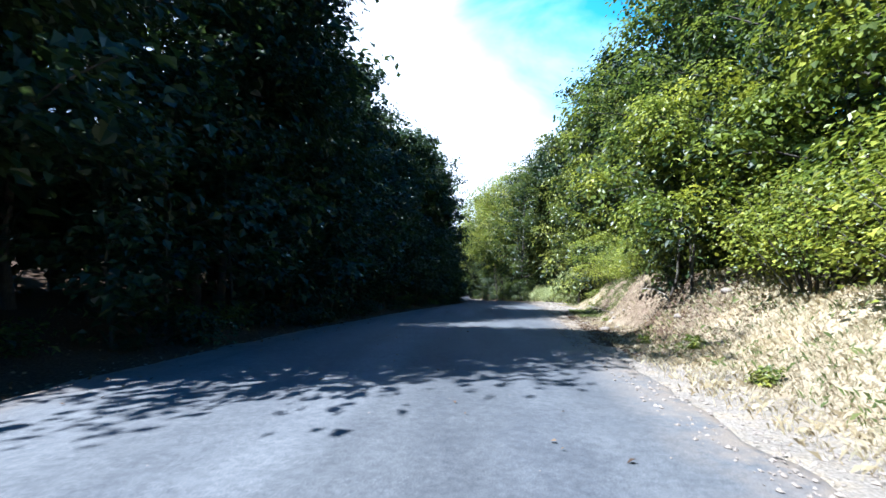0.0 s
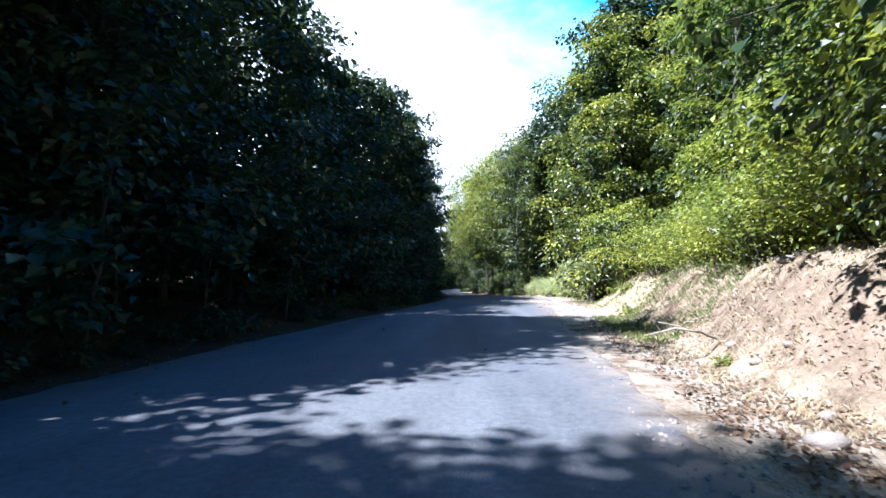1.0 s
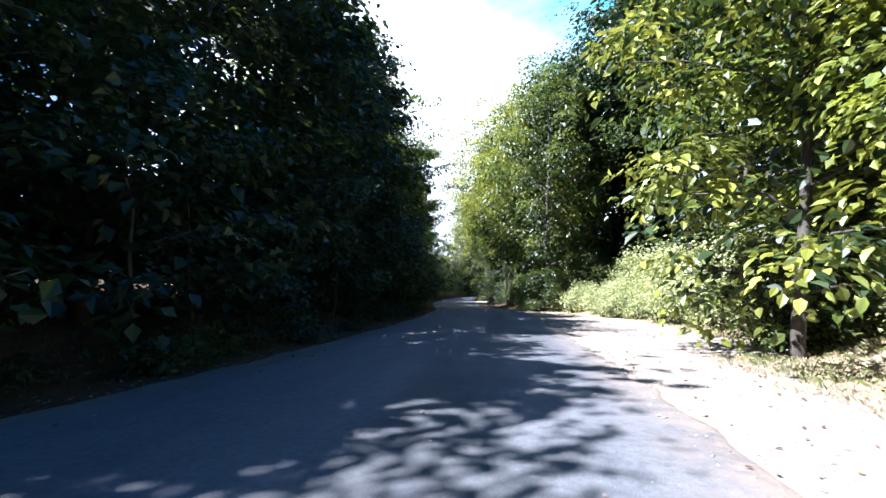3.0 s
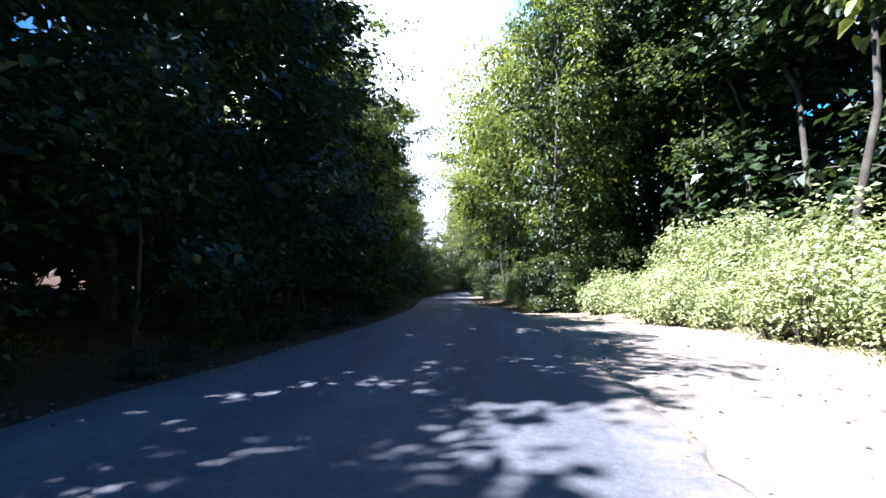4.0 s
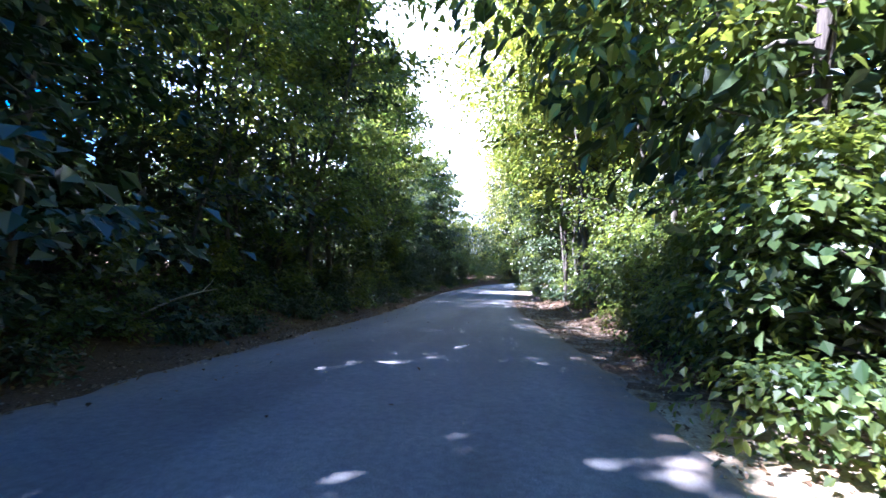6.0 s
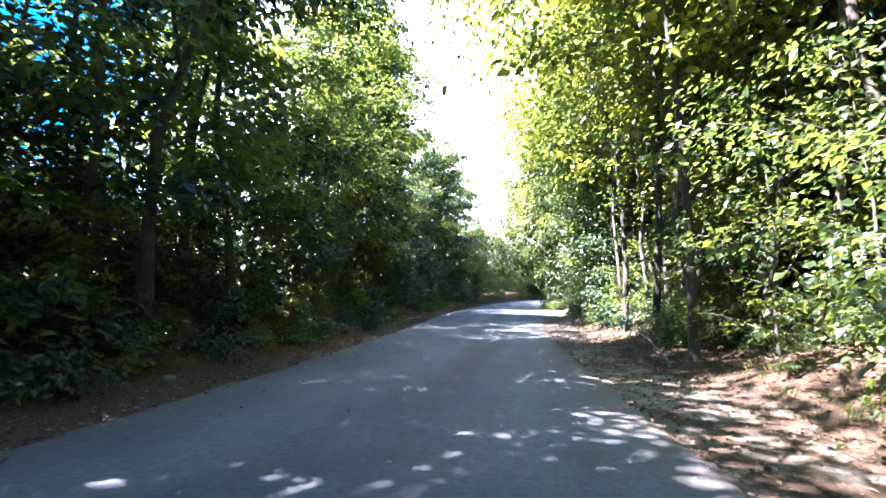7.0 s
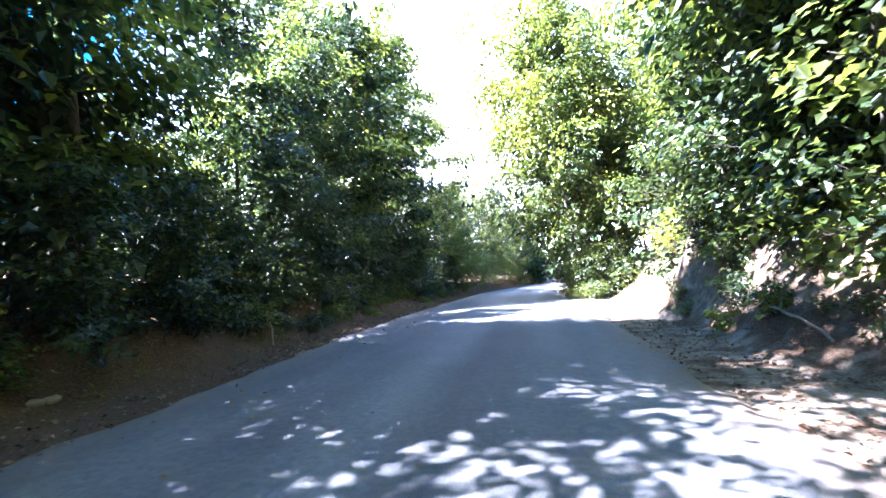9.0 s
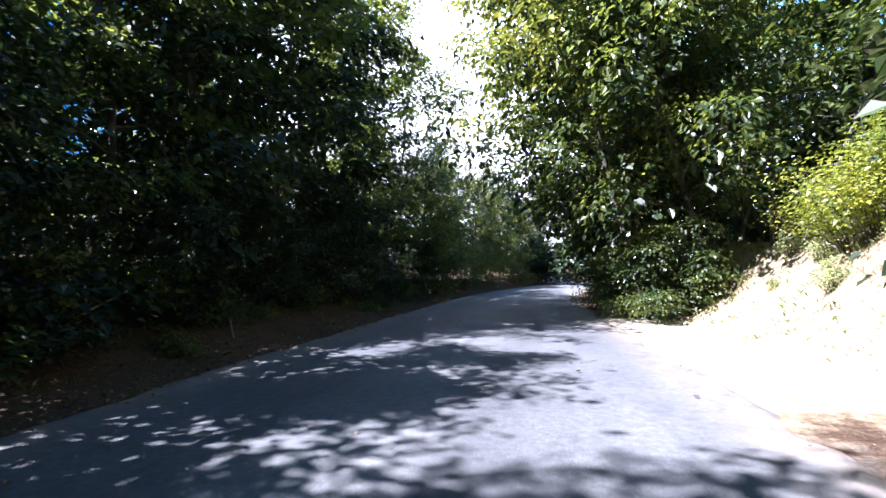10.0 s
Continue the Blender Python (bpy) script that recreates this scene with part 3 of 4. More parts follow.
SHADED_TALL = [tree(14.0, 1.4, 3.5, 20, 15, 18, 0.205, 0.125, "tall tree crowding the road's edge, leaves darkened for shade", LEAF_SHADED, low=1.0, core=6, inner=6) for _ in range(3)]
reseed(106)
WOODS = [tree(15.0, 4.2, 2.8, 20, 10, 13, 0.225, 0.085, "slender tall woodland tree with leafy upper crown", LEAF, epicormic=16, core=3, inner=2) for _ in range(3)]
reseed(107)
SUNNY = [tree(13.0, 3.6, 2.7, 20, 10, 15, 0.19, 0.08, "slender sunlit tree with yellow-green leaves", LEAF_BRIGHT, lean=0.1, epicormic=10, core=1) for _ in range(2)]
reseed(108)
POLES = [tree(12.0, 5.0, 1.5, 11, 6, 12, 0.18, 0.06, "thin straight sapling with small crown", LEAF, BARK_PALE, lean=0.09, spread=0.6, epicormic=12, core=1, name="sapling") for _ in range(3)]
reseed(118)
STEMS = [tree(13.0, 6.5, 1.5, 9, 7, 12, 0.18, 0.085, "slim bare-stemmed tree with small high crown", m, lean=0.10, spread=0.7, epicormic=5, core=2, inner=1, name="sapling") for m in (LEAF, LEAF_SUN, LEAF)]
reseed(121)
HIGH = [lobed_tree(14.5, 6.0, 3.9, 22, 200, 0.165, 0.10, label, m, r=(0.85, 1.5), column=0.5, inner_mat=LEAF_SUN, inner_n=7)
        for m, label in ((LEAF_BRIGHT, "tall tree with bare trunk and bright crown arching over the road"), (LEAF_SUN, "tall green tree with bare trunk and high arching crown"))]
# The last two carry the leaf colour darkened for shade.
reseed(119)
SHADE = [tree(18.0, 7.5, 3.8, 18, 14, 13, 0.25, 0.13, "tall dark tree with bare lower trunk", m, low=1.1, core=5, inner=8) for m in (LEAF, LEAF_SHADED, LEAF_SHADED)]
reseed(109)
UNDER = [tree(5.6, 0.4, 2.0, 12, 8, 15, 0.16, 0.05, "low bushy understory tree at the wood's edge", LEAF, low=1.4, spread=0.75, core=3, name="understory_tree") for _ in range(3)]
reseed(110)
BRUSH = [tree(5.6, 0.4, 2.0, 9, 5, 12, 0.34, 0.05, "low leafy brush growing on the bank", m, low=1.4, spread=0.75, core=1, name="brush") for m in (LEAF, LEAF_SUN, LEAF)]
# UNDER once more; its shade is painted by the darker leaves.
reseed(111)
SHADED = [tree(5.6, 0.4, 2.0, 12, 8, 12, 0.21, 0.05, "low understory tree, leaves darkened for the wood's shade", LEAF_SHADED, low=1.4, spread=0.75, core=4, name="understory_tree") for _ in range(3)]
# Coarse fillers for the wood's depth, coloured dark as shade.
reseed(112)
BACK = [tree(15.0, 1.2, 3.6, 18, 7, 10, 0.45, 0.15, "tall woodland tree deep in the wood, leaves darkened for shade", LEAF_SHADED, low=1.1, spread=1.4, core=0, name="background_tree") for _ in range(2)]
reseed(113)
THICKET = [shrub(4.6, 2.4, 20, 11, 0.42, "dense thicket under the trees, leaves darkened for shade", LEAF_SHADED, name="thicket", radius=0.9, arch=0.5, coarse=True) for _ in range(2)]
reseed(114)
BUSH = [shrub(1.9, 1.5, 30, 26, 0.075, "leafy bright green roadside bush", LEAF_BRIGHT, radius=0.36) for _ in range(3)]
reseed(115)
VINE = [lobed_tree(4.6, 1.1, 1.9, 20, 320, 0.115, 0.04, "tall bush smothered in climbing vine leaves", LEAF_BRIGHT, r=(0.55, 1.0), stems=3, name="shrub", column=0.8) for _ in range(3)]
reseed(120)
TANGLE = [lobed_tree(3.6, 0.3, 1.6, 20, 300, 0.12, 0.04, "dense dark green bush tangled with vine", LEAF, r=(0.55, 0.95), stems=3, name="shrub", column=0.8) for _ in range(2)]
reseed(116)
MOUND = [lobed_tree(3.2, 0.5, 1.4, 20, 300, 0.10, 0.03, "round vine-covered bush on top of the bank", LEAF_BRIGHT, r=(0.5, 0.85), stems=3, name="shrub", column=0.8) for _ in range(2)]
reseed(122)
FERN = [shrub(0.55, 0.55, 11, 9, 0.10, "low dark green undergrowth on the shaded bank", m, name="undergrowth", radius=0.2, arch=0.8, coarse=True, slim=0.6) for m in (LEAF_SHADED, LEAF, LEAF_SHADED)]
reseed(117)
HERB = [shrub(1.9, 1.5, 9, 14, 0.3, "small green herb growing from the dry verge", LEAF_SUN, name="herb", coarse=True) for _ in range(2)]
reseed(118)
WEED = [shrub(h, 0.6, 26, 11, 0.085, "clump of pale green weeds in the sun", LEAF_WEED, name="weed_clump", radius=0.22, coarse=True, slim=0.6, flat=0.9) for h in (1.0, 1.25, 1.5)]


def row(protos, side, y0, y1, gap, reach, sizes, group, tilt=0.0, low=None):
    """A loose row of plants beside the road from y0 to y1; low: a table of y and a factor on their size."""
    reseed(int(1000 + 37 * y0 + 11 * side + 97 * reach[0] + 13 * len(group)))
    y = y0
    while y < y1:
        f = np.interp(y, low[0], low[1]) if low else 1.0
        plant(protos, edge_x(side, y, rng.uniform(*reach)), y, f * rng.uniform(*sizes), tilt=tilt, group=group)
        y += rng.uniform(*gap)


# left of the road; size factors set where sun and shadow reach the road
SHADOW_SCALE = ((6.4, 7.0, 11.0, 12.4, 15.0, 16.8, 24.6, 26.0, 28.0, 29.4, 32.4, 34, 36, 41, 52, 56, 57.5, 60.5, 62, 66, 68.4, 72.6, 73.4, 79.6, 80.4, 86.0, 88.5),
         (0.8, 0.7, 0.7, 0.95, 0.92, 0.78, 0.79, 0.92, 0.92, 0.76, 0.76, 0.86, 0.88, 0.92, 0.94, 0.95, 0.62, 0.62, 0.9, 0.85, 0.54, 0.54, 0.8, 0.8, 0.5, 0.52, 0.8))
FAR = ((100, 108), (1.0, 0.6))
reseed(19)
# Trees added to shade the road; the nearest stand outside the view.
plant(SHADED_TALL, edge_x(-1, 3.6, 3.0), 3.6, 0.65, sz=0.9, group="left woodland")
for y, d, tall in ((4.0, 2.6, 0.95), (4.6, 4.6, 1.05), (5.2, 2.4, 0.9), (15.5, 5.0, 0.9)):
    plant(SHADED_TALL, edge_x(-1, y, d), y, 0.85, sz=tall, group="left woodland")
# Narrow tall trees, shaped to throw shade over the right verge.
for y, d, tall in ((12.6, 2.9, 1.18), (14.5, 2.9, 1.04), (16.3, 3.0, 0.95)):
    plant(SHADED_TALL, edge_x(-1, y, d), y, 0.8, sz=tall, group="left roadside trees")
# Two more, added so that the cut bank falls in shade.
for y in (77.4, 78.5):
    plant(SHADED_TALL, edge_x(-1, y, 3.1), y, 0.6, sz=1.06, group="left roadside trees")
row(SHADED_TALL, -1, 7.6, 35, (2.2, 3.0), (3.2, 4.2), (0.92, 1.06), "left roadside trees", low=SHADOW_SCALE)
row(SHADED_TALL, -1, 36.0, 54, (2.2, 3.0), (2.8, 3.6), (0.92, 1.06), "left roadside trees", low=SHADOW_SCALE)
row(ROADSIDE + SUNNY, -1, 54, 74, (2.6, 3.6), (1.8, 3.0), (0.95, 1.1), "left roadside trees", low=SHADOW_SCALE)
row(ROADSIDE + SUNNY, -1, 74, 79, (2.2, 2.9), (2.0, 2.9), (0.92, 1.06), "left roadside trees", low=SHADOW_SCALE)
row(ROADSIDE + SHADED_TALL[:1], -1, 79, 91, (1.8, 2.4), (2.0, 2.9), (0.92, 1.06), "left roadside trees", low=SHADOW_SCALE)
row(ROADSIDE + SHADED_TALL[:1], -1, 91.5, 104, (2.2, 2.9), (2.7, 3.5), (0.92, 1.06), "left roadside trees", low=SHADOW_SCALE)
row(VINED[:2], -1, 105, 132, (1.7, 2.3), (1.8, 3.2), (0.46, 0.6), "left roadside trees")
row(UNDER, -1, 104, 132, (1.1, 1.7), (0.8, 1.8), (0.4, 0.7), "left understory")
# High crowns added to keep sun off the road.
for y, d, s in ((65.0, 3.2, 0.7), (75.0, 3.1, 0.64), (77.0, 3.2, 0.78)):
    plant(SHADE[:1], edge_x(-1, y, d), y, s, group="left roadside trees")
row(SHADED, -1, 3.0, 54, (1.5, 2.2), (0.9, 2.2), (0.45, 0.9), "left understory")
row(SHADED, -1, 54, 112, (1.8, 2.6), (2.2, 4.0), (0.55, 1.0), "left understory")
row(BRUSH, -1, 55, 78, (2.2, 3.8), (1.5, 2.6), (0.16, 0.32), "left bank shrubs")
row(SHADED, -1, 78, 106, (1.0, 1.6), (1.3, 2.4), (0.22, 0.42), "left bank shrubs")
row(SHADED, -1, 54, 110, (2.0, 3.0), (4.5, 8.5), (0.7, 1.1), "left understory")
row(BACK, -1, 2.0, 46, (2.6, 3.6), (5.5, 8.0), (0.9, 1.1), "left woodland", low=SHADOW_SCALE)
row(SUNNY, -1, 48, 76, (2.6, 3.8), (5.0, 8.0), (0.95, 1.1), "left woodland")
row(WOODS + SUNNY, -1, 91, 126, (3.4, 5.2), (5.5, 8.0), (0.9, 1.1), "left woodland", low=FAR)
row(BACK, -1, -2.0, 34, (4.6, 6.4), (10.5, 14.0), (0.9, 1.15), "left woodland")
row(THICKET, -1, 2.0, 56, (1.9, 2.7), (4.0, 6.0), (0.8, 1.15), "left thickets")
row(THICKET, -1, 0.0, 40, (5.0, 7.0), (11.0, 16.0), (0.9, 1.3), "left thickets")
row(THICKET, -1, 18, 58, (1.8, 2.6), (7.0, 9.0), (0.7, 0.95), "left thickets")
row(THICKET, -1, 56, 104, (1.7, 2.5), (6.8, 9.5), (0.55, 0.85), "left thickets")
for y0, y1 in ((53, 65), (74, 78), (89, 106)):
    row(POLES, -1, y0, y1, (0.9, 1.8), (2.0, 6.5), (0.8, 1.1), "left saplings", 2.0)
row(STEMS, -1, 54, 67, (0.9, 1.6), (2.2, 5.5), (0.85, 1.05), "left saplings", 2.0)
row(POLES, -1, 66, 72, (1.0, 1.8), (2.0, 5.0), (0.6, 0.75), "left saplings", 2.0)
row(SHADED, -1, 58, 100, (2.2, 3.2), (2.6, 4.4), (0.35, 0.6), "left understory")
row(POLES, -1, 79, 88, (1.0, 1.8), (2.0, 5.0), (0.5, 0.6), "left saplings", 2.0)

# right of the road
reseed(20)
for y, d, s in ((9.8, 2.2, 0.8), (5.5, 5.6, 1.1), (8.2, 4.4, 1.1), (14.6, 4.6, 1.0), (17.0, 5.6, 0.95), (22.0, 5.6, 0.9), (2.0, 6.5, 1.0), (86.8, 4.4, 0.55), (89.2, 4.4, 0.6)):
    plant(VINE, edge_x(1, y, d), y, s, group="vine-covered bushes")
for y, d, s in ((29.0, 3.4, 1.0), (30.8, 4.6, 0.8), (26.8, 5.4, 0.8)):
    plant(MOUND, edge_x(1, y, d), y, s, group="vine-covered bushes")
reseed(21)
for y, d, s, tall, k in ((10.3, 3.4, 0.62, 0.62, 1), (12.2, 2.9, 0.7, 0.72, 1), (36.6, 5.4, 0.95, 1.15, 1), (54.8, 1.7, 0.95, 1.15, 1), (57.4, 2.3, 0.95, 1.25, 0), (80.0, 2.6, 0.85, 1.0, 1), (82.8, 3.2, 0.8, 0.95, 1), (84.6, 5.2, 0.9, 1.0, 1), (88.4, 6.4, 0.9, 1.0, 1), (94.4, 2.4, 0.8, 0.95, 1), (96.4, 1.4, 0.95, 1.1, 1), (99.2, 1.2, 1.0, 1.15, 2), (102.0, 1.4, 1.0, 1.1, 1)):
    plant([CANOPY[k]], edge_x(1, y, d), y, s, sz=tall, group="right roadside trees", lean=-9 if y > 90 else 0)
for y, d, tip in ((60.8, 2.7, -7), (63.6, 3.8, -7), (66.2, 1.9, -6), (69.6, 2.2, -6), (73.0, 2.2, -6), (76.4, 2.6, -5), (79.2, 2.2, -4), (81.6, 2.8, -4), (84.4, 3.0, -3), (95.2, 1.2, -6), (98.6, 1.0, -6)):
    plant(HIGH, edge_x(1, y, d), y, 1.0, sz=1.08, group="right roadside trees", lean=tip)
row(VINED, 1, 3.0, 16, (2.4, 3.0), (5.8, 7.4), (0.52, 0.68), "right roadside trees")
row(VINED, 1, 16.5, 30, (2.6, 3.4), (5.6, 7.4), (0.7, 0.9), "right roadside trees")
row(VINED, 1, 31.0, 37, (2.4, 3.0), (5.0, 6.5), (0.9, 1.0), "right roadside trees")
row(SHADE[1:], 1, 38.5, 66, (2.2, 3.0), (7.6, 9.2), (1.0, 1.15), "right roadside trees")
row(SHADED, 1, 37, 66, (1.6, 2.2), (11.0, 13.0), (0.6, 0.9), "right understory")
row(SHADE[1:], 1, 38, 68, (2.6, 3.4), (11.0, 13.5), (1.0, 1.15), "right woodland")
row(THICKET, 1, 38, 66, (1.8, 2.4), (11.6, 13.5), (0.8, 1.0), "right thickets")
for y, d, s in ((10.8, 3.0, 0.7), (12.0, 2.9, 0.7), (12.9, 3.1, 0.65)):
    plant(TANGLE, edge_x(1, y, d), y, s, sz=1.45 * s, group="tangled bushes under the vine trees")
plant(TANGLE, edge_x(1, 34.6, 3.4), 34.6, 0.6, group="tangled bushes under the vine trees")
row(TANGLE, 1, 53, 61, (1.1, 1.6), (1.2, 2.2), (0.5, 0.8), "tangled bushes under the vine trees")
for y, d, s in ((80.4, 3.6, 0.7), (82.2, 3.2, 0.75), (83.6, 2.9, 0.7), (84.8, 3.2, 0.75), (83.4, 4.6, 1.0), (85.2, 4.6, 0.9)):
    plant(TANGLE, edge_x(1, y, d), y, s, sz=1.3 * s, group="tangled bushes on the cut bank")
row(TANGLE, 1, 94.2, 104, (1.1, 1.6), (0.9, 1.8), (0.45, 0.7), "tangled bushes under the vine trees")
row(TANGLE, 1, 55, 61, (1.6, 2.2), (3.6, 5.0), (0.7, 0.95), "tangled bushes under the vine trees")
reseed(22)
for y, d, s, k in ((60.6, 4.6, 0.95, 1),):
    plant([VINED[k]], edge_x(1, y, d), y, s, group="right roadside trees")
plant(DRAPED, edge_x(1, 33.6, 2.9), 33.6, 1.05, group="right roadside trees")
row(SUNNY + WOODS, 1, 66, 82, (2.4, 3.4), (2.2, 4.2), (0.9, 1.1), "right roadside trees", 2.5)
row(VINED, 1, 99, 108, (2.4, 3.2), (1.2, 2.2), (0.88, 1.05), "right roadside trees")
row(ROADSIDE + WOODS, 1, 106, 128, (2.8, 3.8), (1.4, 2.6), (0.9, 1.08), "right roadside trees")
row(WOODS, 1, 54, 126, (3.4, 5.2), (5.5, 8.5), (0.9, 1.1), "right woodland")
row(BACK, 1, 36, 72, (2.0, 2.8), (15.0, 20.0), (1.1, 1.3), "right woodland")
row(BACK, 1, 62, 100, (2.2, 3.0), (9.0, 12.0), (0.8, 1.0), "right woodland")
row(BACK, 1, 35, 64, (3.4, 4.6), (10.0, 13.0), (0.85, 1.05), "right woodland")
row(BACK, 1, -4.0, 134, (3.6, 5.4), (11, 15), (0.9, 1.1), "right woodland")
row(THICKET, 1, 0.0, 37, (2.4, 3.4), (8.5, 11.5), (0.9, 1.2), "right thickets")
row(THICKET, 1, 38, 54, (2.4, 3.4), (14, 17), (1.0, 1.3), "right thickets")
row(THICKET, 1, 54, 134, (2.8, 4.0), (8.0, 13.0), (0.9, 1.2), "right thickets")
row(POLES, 1, 62, 84, (1.4, 2.4), (2.0, 7.0), (0.8, 1.15), "right saplings", 3.0)
row(STEMS, 1, 63, 83, (0.7, 1.2), (2.2, 5.5), (0.85, 1.1), "right saplings", 4.0)
row(POLES, 1, 94, 110, (1.2, 2.2), (2.4, 7.0), (0.8, 1.15), "right saplings", 3.0)
row(UNDER, 1, 55, 68, (1.6, 2.4), (2.2, 3.6), (0.4, 0.8), "right understory")
row(UNDER, 1, 66, 86, (1.6, 2.4), (2.6, 4.8), (0.45, 0.9), "right understory")
row(BRUSH, 1, 57, 79, (0.7, 1.2), (1.9, 3.8), (0.14, 0.3), "low brush on the right bank")
row(FERN, 1, 74, 84.5, (0.3, 0.5), (1.8, 3.4), (0.7, 1.4), "undergrowth on the cut bank")
row(FERN, 1, 77.5, 85.4, (0.35, 0.6), (1.3, 2.0), (0.35, 0.7), "undergrowth on the cut bank")
row(FERN, 1, 57, 75, (0.5, 0.8), (2.0, 3.6), (0.6, 1.2), "undergrowth on the right bank")
row(FERN, -1, 52, 104, (0.55, 0.95), (0.9, 1.7), (0.5, 1.1), "undergrowth on the left bank")
row(FERN, -1, 52, 104, (0.5, 0.9), (1.6, 3.0), (0.7, 1.5), "undergrowth on the left bank")
row(FERN, -1, 3, 52, (0.8, 1.3), (0.5, 1.5), (0.5, 1.1), "undergrowth on the left bank")
row(THICKET, -1, 54, 104, (1.6, 2.2), (5.2, 6.8), (0.36, 0.52), "left thickets")
row(BRUSH, -1, 56, 96, (1.0, 1.8), (1.4, 2.8), (0.1, 0.2), "low brush on the left bank")
row(BRUSH, 1, 78.5, 85, (0.9, 1.4), (1.9, 3.2), (0.3, 0.55), "shrubs on the cut bank")
row(UNDER[:1] + SHADED, 1, 76.5, 85.8, (0.6, 0.9), (1.9, 2.6), (0.55, 0.85), "bushes overhanging the cut bank")
row(WEED, 1, 86, 93, (0.5, 0.8), (2.2, 3.6), (0.22, 0.45), "weeds on the sunny bank")
row(UNDER, 1, 98, 128, (1.8, 2.8), (1.2, 2.6), (0.5, 0.9), "right understory")
row(UNDER, 1, 33, 38, (1.8, 2.6), (4.6, 5.6), (0.6, 0.9), "right understory")
row(BUSH, 1, 0.5, 8.6, (0.8, 1.1), (2.6, 4.0), (0.8, 1.2), "right roadside bushes")
row(BUSH, 1, 10.0, 14.5, (0.9, 1.3), (4.0, 5.2), (1.0, 1.3), "right roadside bushes")
row(BUSH, 1, 14.0, 25, (0.8, 1.3), (3.2, 4.6), (0.9, 1.2), "right roadside bushes")
row(BUSH, 1, 28.0, 33, (1.4, 2.0), (3.4, 5.0), (0.4, 0.7), "right roadside bushes")
for d, s in ((4.4, 1.0), (5.4, 1.3), (6.5, 1.6)):
    row(WEED, 1, 33.5, 52, (0.75 * s, 1.1 * s), (d - 0.5, d + 0.5), (0.8 * s, 1.3 * s), "weeds on the lay-by's edge")
row(WEED, 1, 45, 54, (0.6, 0.9), (2.4, 4.0), (0.8, 1.3), "weeds on the lay-by's edge")
reseed(25)
for y, d, s in ((4.9, 0.9, 0.13), (2.6, 1.3, 0.15), (7.4, 1.2, 0.14), (8.6, 0.8, 0.12), (14.2, 1.2, 0.1), (22.4, 1.9, 0.2), (25.0, 2.4, 0.2), (28.4, 2.6, 0.2), (80.2, 1.4, 0.2), (81.6, 1.3, 0.22), (77.4, 1.6, 0.16)):
    herb = plant(HERB, edge_x(1, y, d), y, s, group="verge herbs")
    tagged(herb, "small green herb growing from the dry verge", "herb")
row(BUSH, 1, 86, 93, (0.6, 1.0), (3.4, 5.4), (0.7, 1.1), "bushes on the sunny bank")

reseed(23)
# trees that lean out over the road
for y, d, s, tip in ((76.6, 2.3, 1.05, -11), (74.2, 3.4, 1.1, -8), (71.5, 2.6, 0.95, -6), (67.5, 2.4, 1.0, -9)):
    x = edge_x(1, y, d)
    copy_thing(POLES[1], pose(x, y, float(height(x, y)) - 0.05, 2, tip, rng.uniform(0, 360)) @ Matrix.Diagonal((s * 1.3, s * 1.3, s, 1)))["group"] = "leaning saplings"

# wood that closes the view beyond the bend and behind the start
reseed(24)
for i in range(18):
    a = i / 17
    plant(BACK, 4 - 34 * a + rng.normal() * 1.5, 131 + 9 * math.sin(3.1 * a) + rng.normal() * 2, rng.uniform(0.68, 0.8), group="wood beyond the bend")
    plant(THICKET, 4 - 34 * a + rng.normal() * 1.5, 128 + 9 * math.sin(3.1 * a) + rng.normal() * 2, rng.uniform(0.8, 1.0), group="thickets beyond the bend")
for side in (-1, 1):
    row(BACK, side, -36, -12, (3.5, 5.0), (4.0, 6.5), (0.9, 1.1), "wood behind the start")

for protos in (ROADSIDE, SHADED_TALL, VINED, CANOPY, DRAPED, FERN, HIGH, STEMS, SHADE, TANGLE, MOUND, WOODS, SUNNY, POLES, UNDER, BRUSH, SHADED, BACK, THICKET, BUSH, HERB, VINE, WEED):
    discard(protos)


# ---- ground cover ----
reseed(30)

def scatter(n, side, y0, y1, d0, d1, power=1.0):
    y = rng.uniform(y0, y1, n)
    d = d0 + (d1 - d0) * rng.random(n) ** power
    x = along(2, y) + side * (along(3, y) / 2 + d)
    return x, y


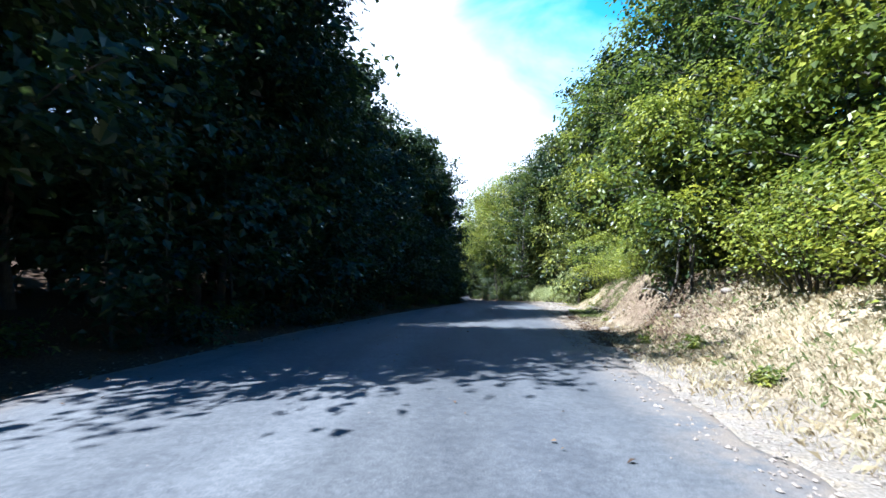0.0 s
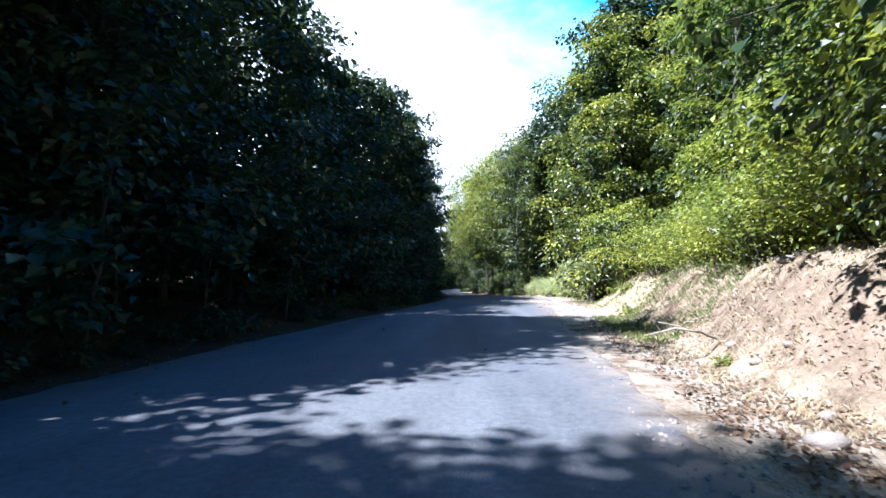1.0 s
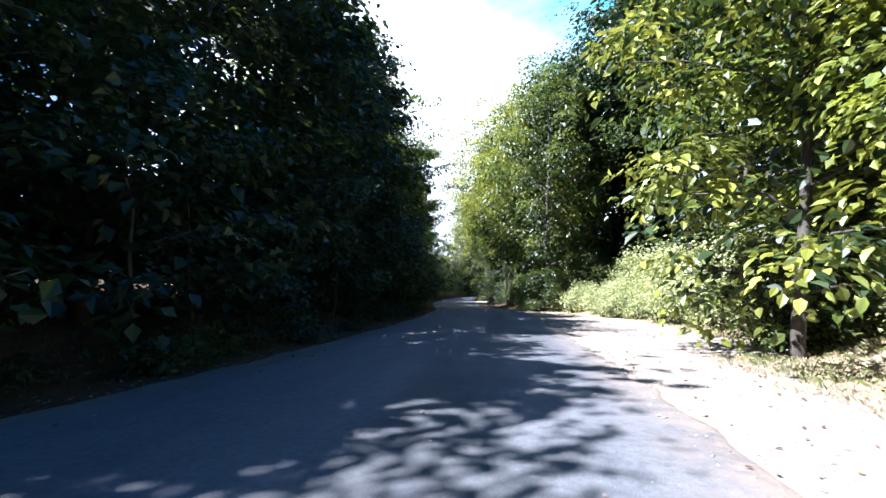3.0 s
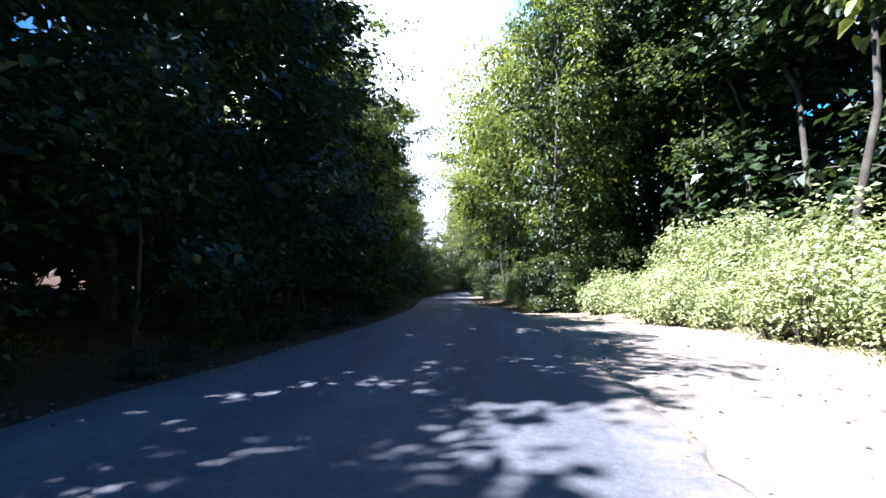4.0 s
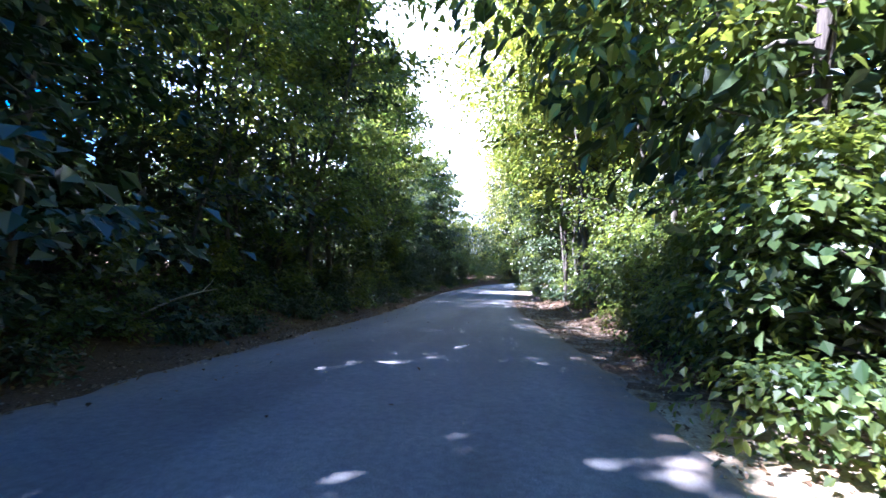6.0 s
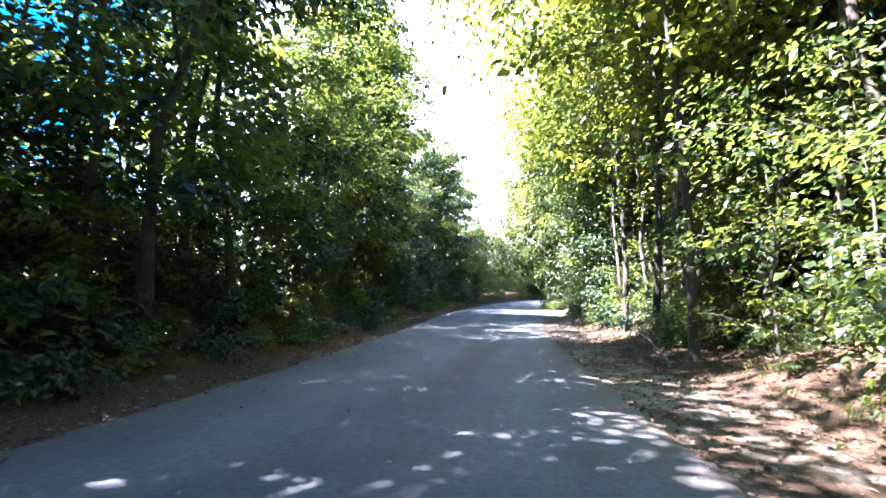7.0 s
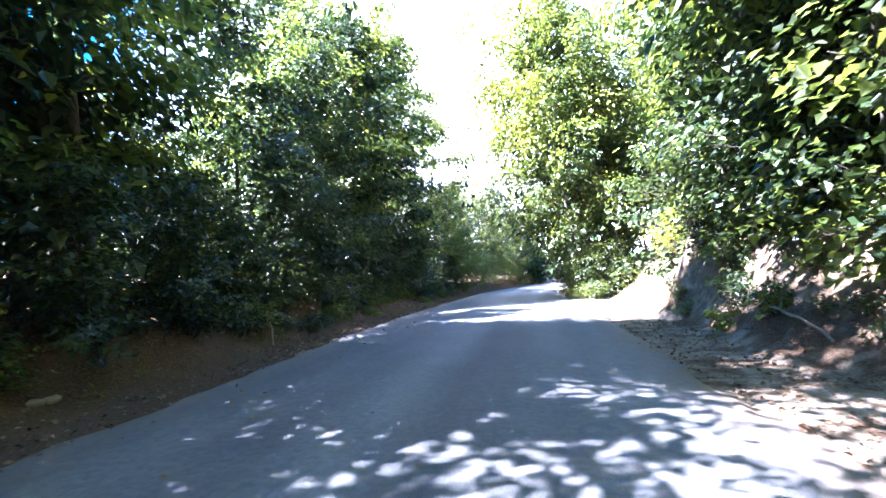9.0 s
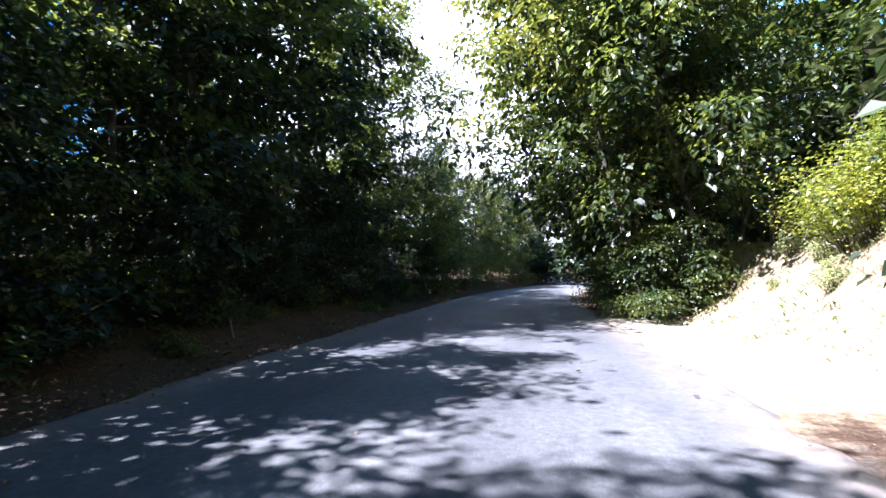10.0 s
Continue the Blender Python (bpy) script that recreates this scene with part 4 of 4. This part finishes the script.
def grass(name, label, fields, material, tall, wide):
    """Single blades in loose tufts, each a bent, tapering strip of two triangles."""
    xs, ys = [], []
    for n, *field in fields:
        x, y = scatter(n // 6, *field)
        xs.append(np.repeat(x, 6) + rng.normal(size=len(x) * 6) * 0.06)
        ys.append(np.repeat(y, 6) + rng.normal(size=len(x) * 6) * 0.06)
    x, y = np.concatenate(xs), np.concatenate(ys)
    n = len(x)
    p = np.stack([x, y, height(x, y) - 0.01], 1)
    az = rng.uniform(0, 6.283, n)
    out = np.stack([np.cos(az), np.sin(az), np.zeros(n)], 1)
    h = tall * rng.uniform(0.35, 1.25, n)[:, None]
    side = np.stack([-np.sin(az), np.cos(az), np.zeros(n)], 1) * wide * rng.uniform(0.6, 1.4, n)[:, None]
    lean = rng.uniform(0.15, 1.0, n)[:, None]
    mid = p + out * h * lean * 0.35 + np.array([0, 0, 0.62]) * h
    tip = p + out * h * lean + np.array([0, 0, 1.0]) * h * (1.05 - 0.35 * lean)
    v = np.stack([p - side * 0.5, p + side * 0.5, mid + side * 0.35, tip], 1).reshape(-1, 3)
    b = np.arange(n)[:, None] * 4
    f = np.concatenate([b + np.array([[0, 1, 2]]), b + np.array([[0, 2, 3]])], 1).reshape(-1, 3)
    tagged(new(name, mesh_of(name, v, f, material)), label, "grass", kind="stuff")


grass("dry_grass", "bleached dry grass and straw on the sunny verge",
      [(50000, 1, -1, 9.5, 0.2, 4.6, 0.8), (9000, 1, 9, 20, 0.6, 3.6), (20000, 1, 20, 34, 1.4, 5.0, 0.8), (8000, 1, 33, 52, 3.4, 6.0), (10000, 1, 85, 98, 1.6, 4.5)], STRAW, 0.085, 0.0035)
grass("green_grass", "green grass and low herbs among the straw",
      [(5000, 1, -3, 9.5, 0.8, 4.6), (7000, 1, 16.5, 22.5, 0.8, 3.6), (5000, 1, 22, 34, 1.8, 5.0), (4000, 1, 33, 52, 3.6, 6.5), (4000, -1, 5, 100, 0.8, 3.5), (3000, 1, 84, 98, 1.8, 4.5), (2000, 1, 50, 84, 1.5, 4.0)], GRASS, 0.11, 0.0055)


def litter(name, label, fields, material, size):
    xs, ys = zip(*[scatter(*f) for f in fields])
    x, y = np.concatenate(xs), np.concatenate(ys)
    n = len(x)
    on_road = np.abs(x - along(2, y)) < along(3, y) / 2 - 0.02
    u = (x - along(2, y)) / (along(3, y) / 2)
    z = np.where(on_road, along(1, y) + 0.035 * (1 - u**2) + 0.02, height(x, y) + 0.012)
    nrm = np.array([0, 0, 1.0]) + rng.normal(size=(n, 3)) * 0.35
    v, f = leaves(np.stack([x, y, z], 1), nrm, rng.normal(size=(n, 3)), size * rng.uniform(0.5, 1.4, n))
    tagged(new(name, mesh_of(name, v, f, material)), label, "leaf litter", kind="stuff")


litter("leaf_litter", "brown fallen leaves along the road's edges",
       [(16000, -1, 52, 105, -0.2, 3.4, 1.0), (6000, -1, 2, 52, -0.2, 2.4, 1.0), (14000, 1, 52, 84, -0.1, 4.2, 1.0), (5000, 1, 64, 80, 1.0, 3.6), (5000, 1, 7, 13, 0.2, 2.4), (2500, 1, 13, 21, 0.3, 2.2), (700, 1, 22, 50, -0.1, 4.0), (160, 1, 2, 100, -5.4, 0.0), (500, -1, 2, 100, -1.0, 0.0)], LITTER, 0.05)


def stone_mesh(seed):
    bm = bmesh.new()
    bmesh.ops.create_icosphere(bm, subdivisions=2, radius=1.0)
    for v in bm.verts:
        v.co *= 1 + 0.35 * noise.noise(v.co * 1.3 + Vector((seed * 7.1, 0, 0)))
        v.co.z *= 0.6
    me = bpy.data.meshes.new("stone")
    bm.to_mesh(me)
    bm.free()
    me.materials.append(STONE)
    me.shade_smooth()
    return me


STONES = [stone_mesh(i) for i in range(4)]
for n, side, y0, y1, d0, d1, r0, r1 in ((30, 1, 8, 22, 0.6, 2.8, 0.03, 0.11), (14, 1, 22, 48, 0.3, 3.5, 0.02, 0.06), (40, 1, 56, 86, 0.8, 3.0, 0.03, 0.08), (20, -1, 52, 95, 0.5, 2.4, 0.03, 0.1)):
    xs, ys = scatter(n, side, y0, y1, d0, d1)
    for x, y in zip(xs, ys):
        ob = new("stone", STONES[int(rng.integers(4))])
        r = rng.uniform(r0, r1)
        ob.matrix_basis = pose(x, y, float(height(x, y)) + r * 0.25, 0, 0, rng.uniform(0, 360)) @ Matrix.Diagonal((r, r * rng.uniform(0.7, 1.2), r, 1))
        tagged(ob, "small weathered stone half sunk in the dry verge", "stone", "verge stones")


def pebbles(fields, material):
    """Loose chippings and pebbles: squat eight-sided lumps strewn along the road's broken edge."""
    xs, ys = zip(*[scatter(*f) for f in fields])
    x, y = np.concatenate(xs), np.concatenate(ys)
    n = len(x)
    u = (x - along(2, y)) / (along(3, y) / 2)
    z = np.where(np.abs(u) < 0.99, along(1, y) + 0.035 * (1 - u**2) + 0.004, height(x, y))
    r = 0.006 + 0.022 * rng.random(n) ** 3
    turn = rng.uniform(0, 6.283, n)
    corners = []
    for k in range(4):
        a = turn + k * 1.571 + rng.normal(size=n) * 0.25
        corners.append(np.stack([x + r * np.cos(a) * rng.uniform(0.7, 1.3, n), y + r * np.sin(a) * rng.uniform(0.7, 1.3, n), z + r * rng.uniform(0.0, 0.4, n)], 1))
    top = np.stack([x, y, z + r * rng.uniform(0.6, 1.0, n)], 1)
    low = np.stack([x, y, z - r * 0.4], 1)
    v = np.stack([top, *corners, low], 1).reshape(-1, 3)
    tri = np.array([[0, 1, 2], [0, 2, 3], [0, 3, 4], [0, 4, 1], [5, 2, 1], [5, 3, 2], [5, 4, 3], [5, 1, 4]])
    f = (np.arange(n)[:, None, None] * 6 + tri[None]).reshape(-1, 3)
    tagged(new("pebbles", mesh_of("pebbles", v, f, material)), "loose grey-brown chippings along the road's broken edge", "pebbles", kind="stuff")


pebbles([(2600, 1, 0, 12, -0.5, 0.7), (2200, 1, 12, 34, -0.4, 1.6), (1500, 1, 34, 50, -0.3, 3.0), (1200, 1, 50, 95, -0.3, 1.2), (700, -1, 3, 60, -0.3, 0.4), (400, -1, 60, 95, -0.3, 0.5), (300, 1, 2, 90, -4.5, 0.0)], STONE)


def fallen_branch(x, y, length, turn, thick=0.02, rise=0.0, label="bare dead branch lying on the verge"):
    """A crooked dead branch with two side twigs."""
    root = new("fallen_branch")
    root.matrix_basis = pose(x, y, float(height(x, y)), 0, 0, turn)
    line = bend(np.array([0, 0, 0.01]), np.array([length, 0, 0.03 + rise]), 7, 0.06, 0.12)
    part("limb", mesh_of("limb", *tube(line, np.linspace(thick, thick * 0.4, 7), 6), DEADWOOD, True), root)
    for k in (3, 5):
        end = line[k] + np.array([length * 0.2, rng.choice([-1, 1]) * length * 0.18, 0.08 + rise * 0.2])
        part("twig", mesh_of("twig", *tube(bend(line[k], end, 4, 0, 0.1), np.linspace(thick * 0.5, thick * 0.2, 4), 5), DEADWOOD, True), root)
    tagged(root, label, "branch")


for y, d, side, L, turn, rise in ((52.5, 1.0, -1, 1.6, 120, 0.7), (55.0, 1.6, -1, 1.4, 60, 0.5), (74.5, 0.7, -1, 1.1, 40, 0.25), (81.0, 0.8, -1, 1.3, 130, 0.5), (88.5, 0.9, -1, 1.2, 130, 0.5), (86.0, 1.5, -1, 0.9, 80, 0.5),
                              (15.0, 1.5, 1, 1.3, 200, 0.1), (17.2, 1.6, 1, 1.0, 260, 0.3), (10.0, 1.7, 1, 1.2, 95, 0.2), (66.5, 1.6, 1, 1.4, 110, 0.5), (71.0, 1.9, 1, 1.2, 70, 0.6), (79.0, 1.4, 1, 1.0, 100, 0.3)):
    fallen_branch(edge_x(side, y, d), y, L, turn, rise=rise)
fallen_branch(4.45, 27.0, 0.28, 10, 0.022, 0.0, "short piece of bark lying on the asphalt")
